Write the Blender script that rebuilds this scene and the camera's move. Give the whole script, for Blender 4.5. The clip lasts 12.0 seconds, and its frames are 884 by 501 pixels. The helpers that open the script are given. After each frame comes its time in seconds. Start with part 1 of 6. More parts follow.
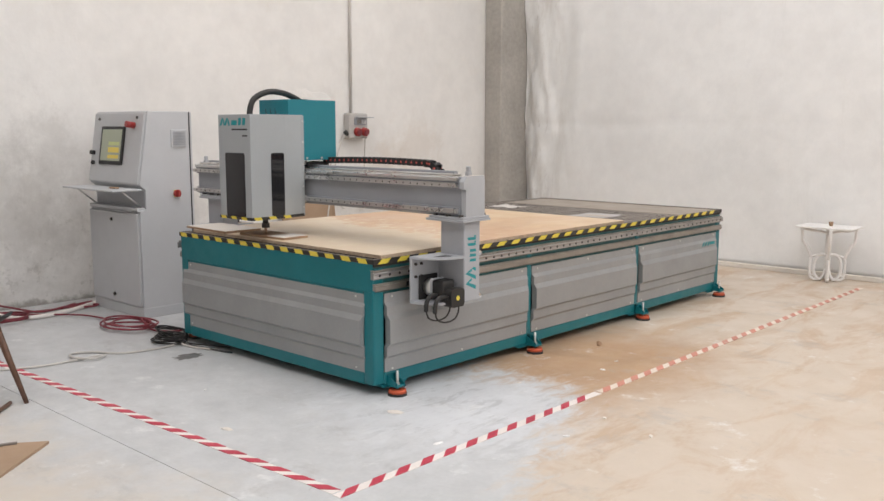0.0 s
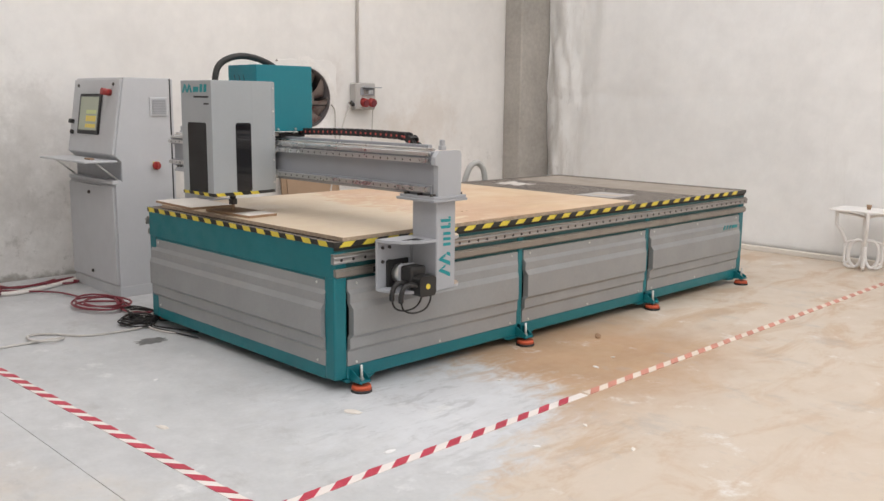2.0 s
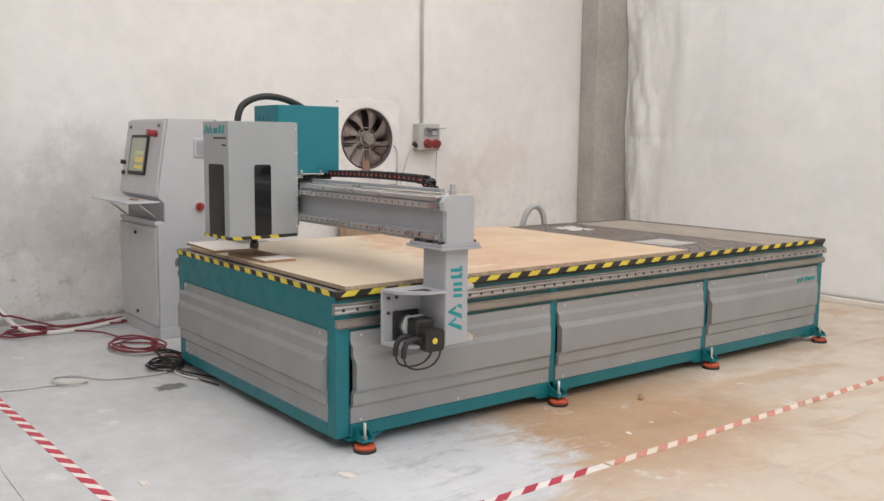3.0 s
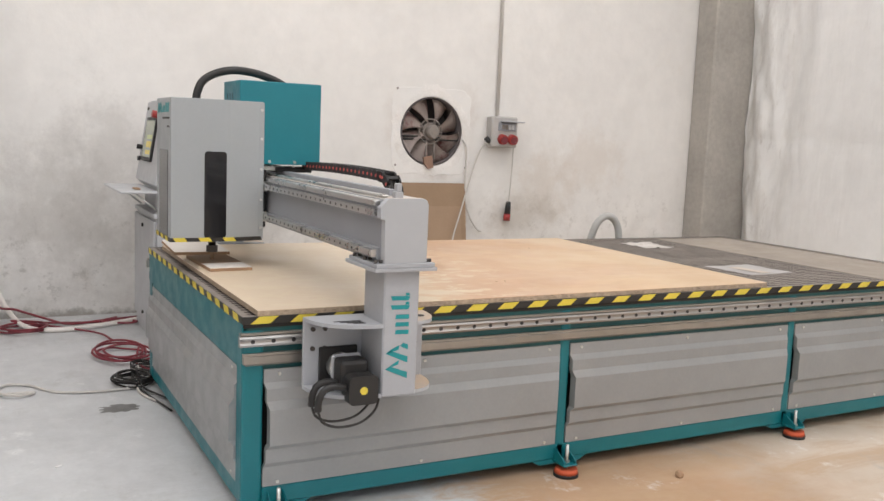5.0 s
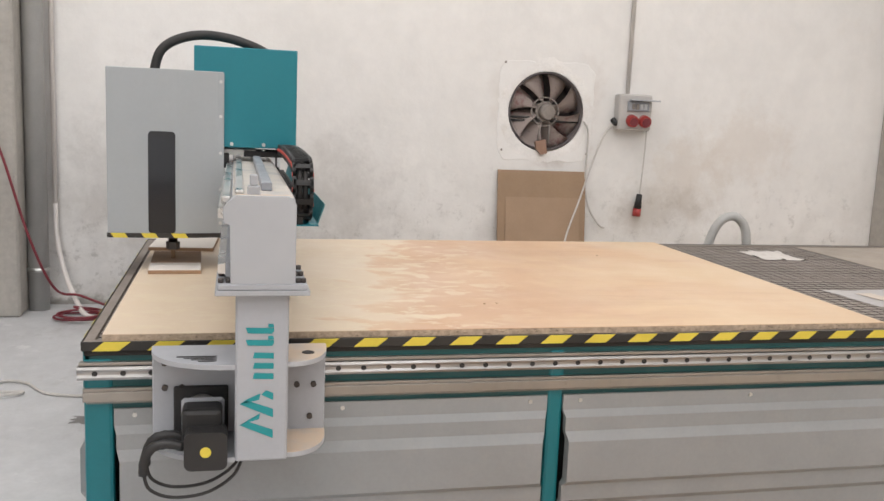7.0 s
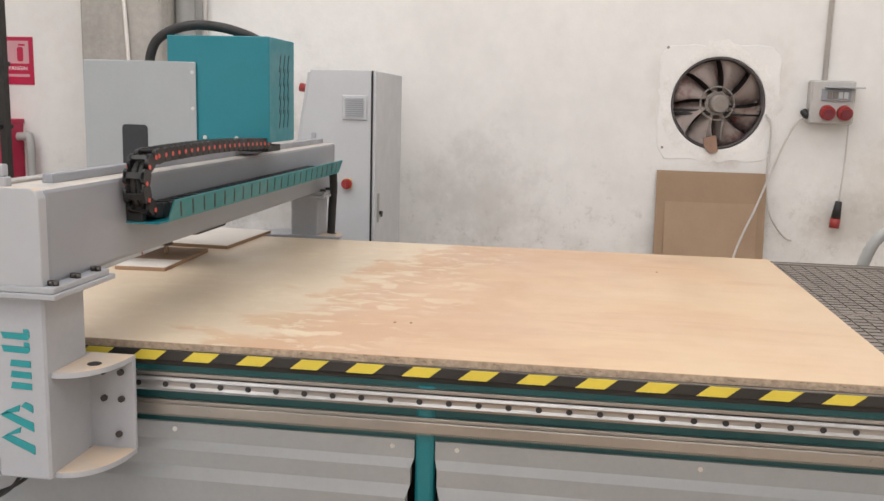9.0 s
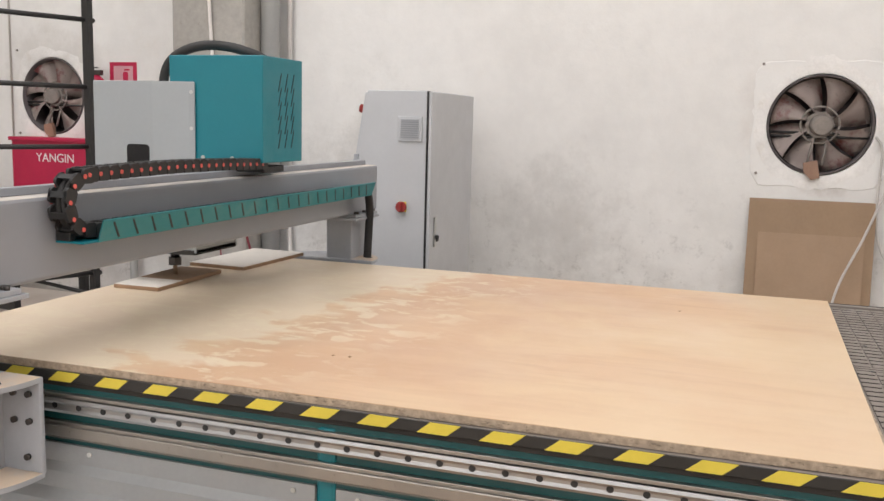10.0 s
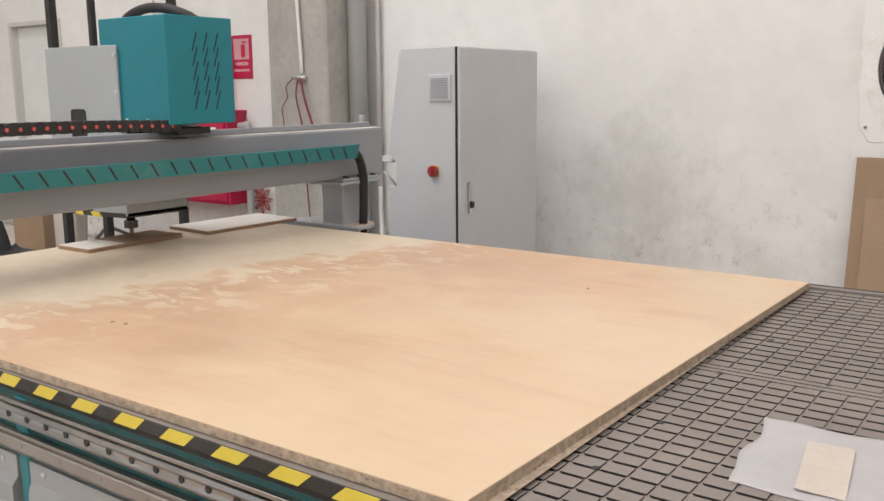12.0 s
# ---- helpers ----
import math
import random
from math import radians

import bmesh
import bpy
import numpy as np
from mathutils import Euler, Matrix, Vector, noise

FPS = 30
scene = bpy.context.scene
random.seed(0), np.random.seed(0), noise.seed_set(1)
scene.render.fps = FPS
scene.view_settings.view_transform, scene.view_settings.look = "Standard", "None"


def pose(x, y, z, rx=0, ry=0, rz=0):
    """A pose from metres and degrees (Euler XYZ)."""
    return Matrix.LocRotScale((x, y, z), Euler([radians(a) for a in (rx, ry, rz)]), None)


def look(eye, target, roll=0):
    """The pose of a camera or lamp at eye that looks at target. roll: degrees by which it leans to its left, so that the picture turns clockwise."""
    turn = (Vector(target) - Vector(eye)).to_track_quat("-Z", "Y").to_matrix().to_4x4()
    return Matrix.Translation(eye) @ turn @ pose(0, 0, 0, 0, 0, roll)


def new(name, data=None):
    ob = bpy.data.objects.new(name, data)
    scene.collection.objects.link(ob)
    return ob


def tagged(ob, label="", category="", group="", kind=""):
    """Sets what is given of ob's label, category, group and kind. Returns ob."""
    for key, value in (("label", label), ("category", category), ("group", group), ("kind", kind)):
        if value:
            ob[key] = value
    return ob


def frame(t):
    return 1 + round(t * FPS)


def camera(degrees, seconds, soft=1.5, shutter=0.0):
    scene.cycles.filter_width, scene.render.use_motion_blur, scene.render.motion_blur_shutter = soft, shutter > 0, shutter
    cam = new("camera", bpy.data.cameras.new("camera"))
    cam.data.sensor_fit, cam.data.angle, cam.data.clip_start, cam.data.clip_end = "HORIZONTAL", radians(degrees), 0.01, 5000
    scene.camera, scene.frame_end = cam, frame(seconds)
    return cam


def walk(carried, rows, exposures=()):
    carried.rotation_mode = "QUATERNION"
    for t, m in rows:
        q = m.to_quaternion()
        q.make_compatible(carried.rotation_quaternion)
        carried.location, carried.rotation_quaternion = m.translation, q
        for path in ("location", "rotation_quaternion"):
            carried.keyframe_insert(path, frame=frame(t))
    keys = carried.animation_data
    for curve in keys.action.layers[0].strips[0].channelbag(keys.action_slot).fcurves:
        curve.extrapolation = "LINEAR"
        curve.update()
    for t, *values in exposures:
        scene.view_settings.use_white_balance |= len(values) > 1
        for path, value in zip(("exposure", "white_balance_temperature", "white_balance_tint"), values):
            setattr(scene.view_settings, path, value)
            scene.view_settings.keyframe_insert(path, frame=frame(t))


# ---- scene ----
# camera and its walk
cam = camera(52.9, 12.0)
PATH = [
    (0, (-0.049, 0.331, 1.561), (-1.386, 1.794, 1.289), 0.1),
    (0.5, (-0.081, 0.43, 1.557), (-1.493, 1.821, 1.287), 0.4),
    (1, (-0.078, 0.549, 1.548), (-1.496, 1.937, 1.302), 0.2),
    (1.5, (-0.08, 0.721, 1.535), (-1.473, 2.132, 1.268), -0.4),
    (2, (-0.118, 0.991, 1.538), (-1.521, 2.378, 1.208), 0.6),
    (2.5, (-0.105, 1.259, 1.537), (-1.543, 2.609, 1.204), -0.1),
    (3, (-0.04, 1.586, 1.547), (-1.613, 2.798, 1.303), 0.6),
    (4.8, (-0.39, 2.759, 1.542), (-2.145, 3.685, 1.293), 1.9),
    (5, (-0.494, 2.905, 1.514), (-2.249, 3.83, 1.262), 2.4),
    (5.5, (-0.67, 3.207, 1.54), (-2.469, 4.039, 1.273), 1.7),
    (6, (-0.745, 3.562, 1.54), (-2.617, 4.207, 1.26), 1.1),
    (6.5, (-0.843, 3.886, 1.523), (-2.744, 4.436, 1.239), 2.1),
    (7, (-1.024, 4.216, 1.528), (-2.947, 4.67, 1.22), 2.5),
    (7.2, (-1.093, 4.344, 1.514), (-3.016, 4.789, 1.187), 1.4),
    (8.8, (-1.422, 5.442, 1.521), (-3.39, 5.309, 1.19), 2.1),
    (9, (-1.449, 5.607, 1.514), (-3.405, 5.347, 1.188), 1.5),
    (9.5, (-1.556, 5.93, 1.519), (-3.474, 5.458, 1.208), 1.3),
    (10, (-1.811, 6.2, 1.516), (-3.69, 5.576, 1.232), 1.5),
    (10.5, (-2.005, 6.516, 1.51), (-3.8, 5.685, 1.214), -0.2),
    (11, (-2.176, 6.803, 1.505), (-3.881, 5.8, 1.214), -0.1),
    (11.5, (-2.481, 7.014, 1.497), (-4.173, 5.987, 1.207), 0.7),
    (12, (-2.697, 7.269, 1.465), (-4.291, 6.114, 1.11), -0.5),
]
walk(cam, [(t, look(eye, target, roll)) for t, eye, target, roll in PATH],
     exposures=[(0.0, -0.37), (3.2, -0.37), (5.0, -0.29), (10.0, -0.28), (12.0, -0.26)])

# ---------------------------------------------------------------- light
world = bpy.data.worlds.new("sky")
scene.world = world
world.use_nodes = True
wn = world.node_tree
sky = wn.nodes.new("ShaderNodeTexSky")
sky.sky_type = "NISHITA"
sky.sun_disc = False
sky.sun_elevation = radians(50)
sky.sun_rotation = radians(120)
wn.links.new(sky.outputs[0], wn.nodes["Background"].inputs[0])
wn.nodes["Background"].inputs[1].default_value = 0.1

CEIL = 6.5
SKYLIGHTS = [(-5.6, -3.6), (-1.0, 1.0), (3.0, 5.0)]      # x ranges of the roof lights, running along y


def area(name, m, sx, sy, watts, color):
    lamp = bpy.data.lights.new(name, "AREA")
    lamp.shape, lamp.size, lamp.size_y, lamp.energy, lamp.color = "RECTANGLE", sx, sy, watts, color
    ob = new(name, lamp)
    ob.matrix_world = m
    return ob


# roof lights are unseen, assumed for the soft light from above
for sx0, sx1 in SKYLIGHTS:
    area("assumed_skylight_lamp", pose((sx0 + sx1) / 2, 3.9, CEIL + 0.08), sx1 - sx0, 11.0, 336, (1.0, 0.982, 0.97))
# added fill from the east, set in an unseen gateway
area("added_gate_lamp", look((6.45, 0.0, 2.2), (0.0, 0.0, 2.0)), 6.8, 4.0, 95, (1.0, 0.985, 0.98))


# ---------------------------------------------------------------- materials
class Mat:
    """A node material with short ways to add textures."""

    def __init__(self, name, color=(0.5, 0.5, 0.5), rough=0.5, metal=0.0):
        self.m = bpy.data.materials.new(name)
        self.m.use_nodes = True
        self.t = self.m.node_tree
        self.b = self.t.nodes["Principled BSDF"]
        self.b.inputs["Base Color"].default_value = (*color, 1)
        self.b.inputs["Roughness"].default_value = rough
        self.b.inputs["Metallic"].default_value = metal
        self.color = self.rgb(color)
        self.coord = self.n("ShaderNodeNewGeometry").outputs["Position"]

    def n(self, kind, **props):
        node = self.t.nodes.new(kind)
        for key, value in props.items():
            setattr(node, key, value)
        return node

    def l(self, a, b):
        self.t.links.new(a, b)

    def rgb(self, c):
        node = self.n("ShaderNodeRGB")
        node.outputs[0].default_value = (*c[:3], 1)
        return node.outputs[0]

    def vec(self, scale=(1, 1, 1), loc=(0, 0, 0), rot=(0, 0, 0)):
        node = self.n("ShaderNodeMapping")
        self.l(self.coord, node.inputs["Vector"])
        node.inputs["Scale"].default_value = scale
        node.inputs["Location"].default_value = loc
        node.inputs["Rotation"].default_value = rot
        return node.outputs[0]

    def noise(self, scale, detail=4, rough=0.55, vec=None, warp=0.0):
        node = self.n("ShaderNodeTexNoise")
        self.l(vec if vec else self.coord, node.inputs["Vector"])
        node.inputs["Scale"].default_value = scale
        node.inputs["Detail"].default_value = detail
        node.inputs["Roughness"].default_value = rough
        node.inputs["Distortion"].default_value = warp
        return node.outputs["Fac"]

    def ramp(self, fac, a, b, lo=0.0, hi=1.0):
        node = self.n("ShaderNodeMapRange", interpolation_type="SMOOTHSTEP")
        self.l(fac, node.inputs["Value"])
        for key, value in (("From Min", a), ("From Max", b), ("To Min", lo), ("To Max", hi)):
            node.inputs[key].default_value = value
        return node.outputs["Result"]

    def math(self, op, a, b):
        node = self.n("ShaderNodeMath", operation=op)
        for k, v in enumerate((a, b)):
            if isinstance(v, (int, float)):
                node.inputs[k].default_value = v
            else:
                self.l(v, node.inputs[k])
        return node.outputs[0]

    def axis(self, k):
        node = self.n("ShaderNodeSeparateXYZ")
        self.l(self.coord, node.inputs[0])
        return node.outputs[k]

    def mix(self, fac, c, mode="MIX"):
        """Lay the colour c over the base by fac."""
        node = self.n("ShaderNodeMix", data_type="RGBA", blend_type=mode)
        if isinstance(fac, (int, float)):
            node.inputs["Factor"].default_value = fac
        else:
            self.l(fac, node.inputs["Factor"])
        self.l(self.color, node.inputs["A"])
        if isinstance(c, tuple):
            node.inputs["B"].default_value = (*c, 1)
        else:
            self.l(c, node.inputs["B"])
        self.color = node.outputs["Result"]
        return self

    def vary(self, scale, amount, vec=None, detail=5):
        """Lighten and darken by noise."""
        f = self.ramp(self.noise(scale, detail, 0.6, vec), 0.25, 0.75, 1 - amount, 1 + amount)
        node = self.n("ShaderNodeVectorMath", operation="SCALE")
        self.l(self.color, node.inputs[0])
        self.l(f, node.inputs["Scale"])
        self.color = node.outputs[0]
        return self

    def each(self, amount):
        """Lighten and darken whole objects at random."""
        f = self.ramp(self.n("ShaderNodeObjectInfo").outputs["Random"], 0, 1, 1 - amount, 1 + amount)
        node = self.n("ShaderNodeVectorMath", operation="SCALE")
        self.l(self.color, node.inputs[0])
        self.l(f, node.inputs["Scale"])
        self.color = node.outputs[0]
        return self

    def bump(self, scale, strength, dist=0.01, vec=None, detail=5):
        node = self.n("ShaderNodeBump")
        node.inputs["Strength"].default_value = strength
        node.inputs["Distance"].default_value = dist
        self.l(self.noise(scale, detail, 0.6, vec), node.inputs["Height"])
        if self.b.inputs["Normal"].is_linked:
            self.l(self.b.inputs["Normal"].links[0].from_socket, node.inputs["Normal"])
        self.l(node.outputs[0], self.b.inputs["Normal"])
        return self

    def rough(self, scale, lo, hi, vec=None):
        self.l(self.ramp(self.noise(scale, 4, 0.6, vec), 0.3, 0.7, lo, hi), self.b.inputs["Roughness"])
        return self

    def done(self):
        self.l(self.color, self.b.inputs["Base Color"])
        return self.m


def paint(name, c, rough=0.42, grain=0.05, dust=0.0, metal=0.0):
    m = Mat(name, c, rough, metal).vary(3, grain).vary(60, grain * 0.4)
    if dust:
        m.mix(m.ramp(m.noise(7, 6, 0.7), 0.5, 0.8, 0, dust), (0.52, 0.45, 0.36))
    return m.bump(220, 0.06, 0.002).rough(9, rough - 0.06, rough + 0.12).done()


def dusty_paint(name, c, dust=(0.62, 0.47, 0.33)):
    """Enamel with sawdust lying on what faces up."""
    m = Mat(name, c, 0.4).vary(3, 0.05)
    up = m.n("ShaderNodeSeparateXYZ")
    m.l(m.n("ShaderNodeNewGeometry").outputs["Normal"], up.inputs[0])
    lie = m.math("MULTIPLY", m.ramp(up.outputs[2], 0.8, 0.95), m.ramp(m.noise(8, 5, 0.6), 0.25, 0.6, 0.35, 0.9))
    m.mix(lie, dust)
    return m.bump(220, 0.06, 0.002).done()


def wall_material():
    m = Mat("old_white_plaster", (0.79, 0.77, 0.745), 0.85)
    m.vary(0.7, 0.05).vary(6, 0.03)
    # grey damp and dirt in patches of the lower wall, also darkening for shade by the cabinet
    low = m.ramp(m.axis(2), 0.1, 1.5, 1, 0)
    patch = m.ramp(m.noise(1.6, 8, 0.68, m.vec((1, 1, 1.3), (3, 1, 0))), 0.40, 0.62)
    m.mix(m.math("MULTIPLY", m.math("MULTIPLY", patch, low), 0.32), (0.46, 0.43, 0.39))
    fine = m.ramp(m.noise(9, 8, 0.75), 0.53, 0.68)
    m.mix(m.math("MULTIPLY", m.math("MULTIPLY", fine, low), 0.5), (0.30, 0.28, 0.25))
    # single smudges with ragged outlines: centre y, z, half sizes, strength, colour
    # greys at y 3.45 to 5.05 also paint in shade beside the cabinet
    for cy, cz, ry, rz, amount, c in ((3.45, 0.75, 0.75, 0.85, 0.34, (0.36, 0.335, 0.305)), (3.75, 1.15, 0.40, 0.80, 0.34, (0.40, 0.375, 0.345)), (5.05, 0.85, 0.55, 0.55, 0.30, (0.40, 0.375, 0.345)),
                                      (7.95, 1.05, 0.45, 0.40, 0.3, (0.52, 0.42, 0.32)), (8.5, 1.35, 0.55, 0.45, 0.28, (0.58, 0.48, 0.39)), (7.7, 0.75, 0.6, 0.3, 0.4, (0.42, 0.37, 0.31)), (0.75, 1.9, 0.55, 0.45, 0.35, (0.50, 0.46, 0.41)),
                                      (6.72, 1.22, 0.30, 0.13, 0.5, (0.45, 0.38, 0.33)), (7.02, 1.72, 0.14, 0.35, 0.3, (0.55, 0.47, 0.42)), (6.27, 1.62, 0.12, 0.30, 0.25, (0.55, 0.48, 0.43))):
        dy = m.math("MULTIPLY", m.math("SUBTRACT", m.axis(1), cy), 1 / ry)
        dz = m.math("MULTIPLY", m.math("SUBTRACT", m.axis(2), cz), 1 / rz)
        d = m.math("SQRT", m.math("ADD", m.math("MULTIPLY", dy, dy), m.math("MULTIPLY", dz, dz)), 0)
        rag = m.math("ADD", d, m.math("MULTIPLY", m.math("SUBTRACT", m.noise(3.3, 9, 0.72, m.vec((1, 1, 1), (cy, cz, 0))), 0.5), 3.0))
        m.mix(m.ramp(rag, 0.1, 1.1, amount, 0), c)
    # warm blotches and flaking higher up
    m.mix(m.ramp(m.noise(1.1, 7, 0.7, m.vec((1, 1, 1), (9, 4, 2))), 0.56, 0.78, 0, 0.3), (0.66, 0.58, 0.49))
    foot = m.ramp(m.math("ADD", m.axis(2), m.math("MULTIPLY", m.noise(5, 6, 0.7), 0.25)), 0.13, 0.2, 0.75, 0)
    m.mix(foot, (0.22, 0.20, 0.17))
    m.bump(4, 0.25, 0.02).bump(45, 0.2, 0.004)
    return m.done()


def floor_material():
    m = Mat("dusty_concrete", (0.54, 0.543, 0.547), 0.6)
    m.vary(0.9, 0.07).vary(7, 0.06).vary(40, 0.03)
    # sawdust trodden into the concrete on the open side of the machine
    warp = m.math("MULTIPLY", m.math("SUBTRACT", m.noise(1.3, 9, 0.68), 0.5), 3.0)
    rag = m.math("MULTIPLY", m.math("SUBTRACT", m.noise(5.5, 8, 0.72, m.vec((1.6, 0.8, 1), (3, 1, 0), (0, 0, radians(-28))), 0.6), 0.5), 1.5)
    sx = m.math("MAXIMUM", m.math("ADD", m.axis(0), 2.95), 0.0)
    sy = m.math("SUBTRACT", m.axis(1), 4.5)
    reach = m.math("ADD", m.math("MULTIPLY", sx, 1.7), m.math("MULTIPLY", sy, 0.8))
    side = m.ramp(m.math("ADD", m.math("ADD", reach, m.math("MULTIPLY", warp, 0.28)), rag), -0.05, 0.42)
    m.mix(m.math("MULTIPLY", side, 0.80), (0.60, 0.488, 0.375))
    near = m.ramp(m.math("ADD", m.math("SUBTRACT", 2.35, m.axis(1)), m.math("MULTIPLY", warp, 0.6)), -0.1, 0.6, 0, 0.75)
    m.mix(near, (0.60, 0.52, 0.43))
    # rusty brown streak beside the feet
    bx = m.math("MULTIPLY", m.math("ADD", m.axis(0), 3.25), 1.25)
    by = m.math("MULTIPLY", m.math("SUBTRACT", m.axis(1), 5.25), 0.80)
    rad = m.math("SQRT", m.math("ADD", m.math("MULTIPLY", bx, bx), m.math("MULTIPLY", by, by)), 0)
    blot = m.math("MULTIPLY", m.ramp(m.math("ADD", m.math("ADD", rad, m.math("MULTIPLY", warp, 0.3)), m.math("MULTIPLY", rag, 0.4)), 0.35, 1.40, 0.85, 0), side)
    m.mix(blot, (0.42, 0.25, 0.135))
    streak = m.ramp(m.noise(1.6, 9, 0.72, m.vec((2.1, 0.8, 1), (0, 0, 0), (0, 0, radians(-28))), 0.8), 0.46, 0.62, 0, 0.65)
    beside = m.ramp(m.math("ADD", m.axis(0), m.math("MULTIPLY", warp, 0.5)), -2.6, -0.9, 1, 0.3)
    m.mix(m.math("MULTIPLY", m.math("MULTIPLY", streak, side), beside), (0.48, 0.325, 0.20))
    # whitish cement bloom in front of the table corner
    wx = m.math("MULTIPLY", m.math("ADD", m.axis(0), 3.35), 1.0)
    wy = m.math("MULTIPLY", m.math("SUBTRACT", m.axis(1), 3.95), 1.2)
    far = m.math("SQRT", m.math("ADD", m.math("MULTIPLY", wx, wx), m.math("MULTIPLY", wy, wy)), 0)
    bloom = m.ramp(m.math("ADD", far, m.math("MULTIPLY", rag, 1.1)), 0.15, 1.15, 0.62, 0)
    m.mix(bloom, (0.70, 0.715, 0.745))
    scrape = m.ramp(m.noise(4.5, 9, 0.75, m.vec((2.2, 0.6, 1), (7, 3, 0), (0, 0, radians(-50))), 0.6), 0.52, 0.62)
    m.mix(m.math("MULTIPLY", m.math("MULTIPLY", scrape, m.ramp(far, 0.3, 1.5, 1, 0)), 0.5), (0.38, 0.385, 0.39))
    # pale scuffs and dark specks
    m.mix(m.ramp(m.noise(3.1, 9, 0.72, m.vec((1, 1, 1), (5, 2, 0))), 0.57, 0.70, 0, 0.6), (0.78, 0.78, 0.775))
    m.mix(m.ramp(m.noise(23, 6, 0.7), 0.66, 0.74, 0, 0.7), (0.22, 0.19, 0.16))
    m.mix(m.ramp(m.noise(1.7, 9, 0.75, m.vec((1, 1.6, 1), (1, 7, 0))), 0.54, 0.70, 0, 0.45), (0.36, 0.345, 0.33))
    m.bump(30, 0.12, 0.004).rough(3, 0.38, 0.7)
    return m.done()


def concrete_material(name, c):
    m = Mat(name, c, 0.85).vary(2, 0.12).vary(20, 0.08)
    m.mix(m.ramp(m.noise(14, 8, 0.75), 0.62, 0.72, 0, 0.5), (0.16, 0.15, 0.14))
    return m.bump(18, 0.35, 0.01).done()


def plywood_material():
    m = Mat("pale_plywood", (0.66, 0.45, 0.285), 0.42)
    grain = m.vec((7.0, 0.7, 1), (0, 0, 0), (0, 0, radians(-12)))
    m.mix(m.ramp(m.noise(2.0, 9, 0.62, grain, 1.4), 0.45, 0.68, 0, 0.5), (0.54, 0.335, 0.20))
    m.mix(m.ramp(m.noise(1.2, 4, 0.5), 0.4, 0.65, 0, 0.6), (0.72, 0.56, 0.37))
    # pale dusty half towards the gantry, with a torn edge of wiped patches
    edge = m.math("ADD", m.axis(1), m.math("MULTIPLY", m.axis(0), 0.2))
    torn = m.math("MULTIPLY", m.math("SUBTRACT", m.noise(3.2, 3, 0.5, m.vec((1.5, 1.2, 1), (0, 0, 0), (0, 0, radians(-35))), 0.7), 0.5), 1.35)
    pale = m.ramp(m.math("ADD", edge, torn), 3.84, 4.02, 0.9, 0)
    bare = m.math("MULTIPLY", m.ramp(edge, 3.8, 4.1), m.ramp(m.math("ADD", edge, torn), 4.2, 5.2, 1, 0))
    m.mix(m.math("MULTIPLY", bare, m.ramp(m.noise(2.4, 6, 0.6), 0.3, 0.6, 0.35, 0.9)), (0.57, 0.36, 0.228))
    m.mix(m.ramp(m.noise(1.5, 8, 0.7, m.vec((2.6, 0.7, 1), (4, 0, 0), (0, 0, radians(-40))), 0.9), 0.54, 0.70, 0, 0.5), (0.56, 0.345, 0.21))
    m.mix(pale, (0.70, 0.575, 0.43))
    near = m.ramp(m.math("ADD", edge, m.math("MULTIPLY", torn, 0.5)), 3.95, 4.55, 1, 0)
    fleck = m.ramp(m.noise(10, 4, 0.55, m.vec((1.5, 0.9, 1), (2, 0, 0), (0, 0, radians(-35))), 0.6), 0.52, 0.60)
    m.mix(m.math("MULTIPLY", m.math("MULTIPLY", near, fleck), 0.85), (0.72, 0.60, 0.44))
    m.mix(m.ramp(m.math("ADD", edge, m.math("MULTIPLY", torn, 0.6)), 4.9, 5.9, 0, 0.45), (0.70, 0.53, 0.36))
    m.vary(120, 0.03, m.vec((6, 1, 1), (0, 0, 0), (0, 0, radians(-12))))
    return m.bump(90, 0.05, 0.002, m.vec((6, 1, 1), (0, 0, 0), (0, 0, radians(-12)))).rough(2.5, 0.3, 0.5).done()


def edge_material():
    m = Mat("plywood_edge", (0.42, 0.325, 0.24), 0.8).vary(60, 0.25).vary(9, 0.1)
    return m.mix(m.ramp(m.noise(45, 5, 0.7, m.vec((1, 1, 3))), 0.56, 0.66, 0, 0.7), (0.12, 0.09, 0.06)).bump(160, 0.3, 0.003).done()


def sheet_material():
    m = Mat("white_plastic_sheet", (0.85, 0.845, 0.835), 0.42)
    m.vary(0.8, 0.04).vary(5, 0.03)
    m.mix(m.ramp(m.noise(1.4, 8, 0.7, m.vec((2.5, 1, 0.4))), 0.58, 0.75, 0, 0.3), (0.66, 0.645, 0.62))
    # brown dirt rubbed into the folds by the column
    by = m.ramp(m.axis(0), -7.5, -6.6, 1, 0)
    m.mix(m.math("MULTIPLY", by, m.ramp(m.noise(2.6, 8, 0.72, m.vec((2.2, 1, 0.5), (2, 0, 5))), 0.46, 0.68, 0, 0.45)), (0.52, 0.48, 0.43))
    m.mix(m.math("MULTIPLY", by, m.ramp(m.noise(9, 8, 0.7, m.vec((2.0, 1, 0.6))), 0.56, 0.68, 0, 0.35)), (0.42, 0.39, 0.35))
    return m.bump(5, 0.3, 0.03, m.vec((2.2, 1, 0.5))).bump(22, 0.12, 0.01, m.vec((1.5, 1, 0.5))).done()


def brushed(name, c, rough=0.3):
    m = Mat(name, c, rough, 1.0).vary(4, 0.08)
    m.mix(m.ramp(m.noise(5, 4, 0.6), 0.5, 0.8, 0, 0.3), (0.42, 0.37, 0.32))
    return m.rough(6, rough - 0.06, rough + 0.2).bump(300, 0.05, 0.001).done()


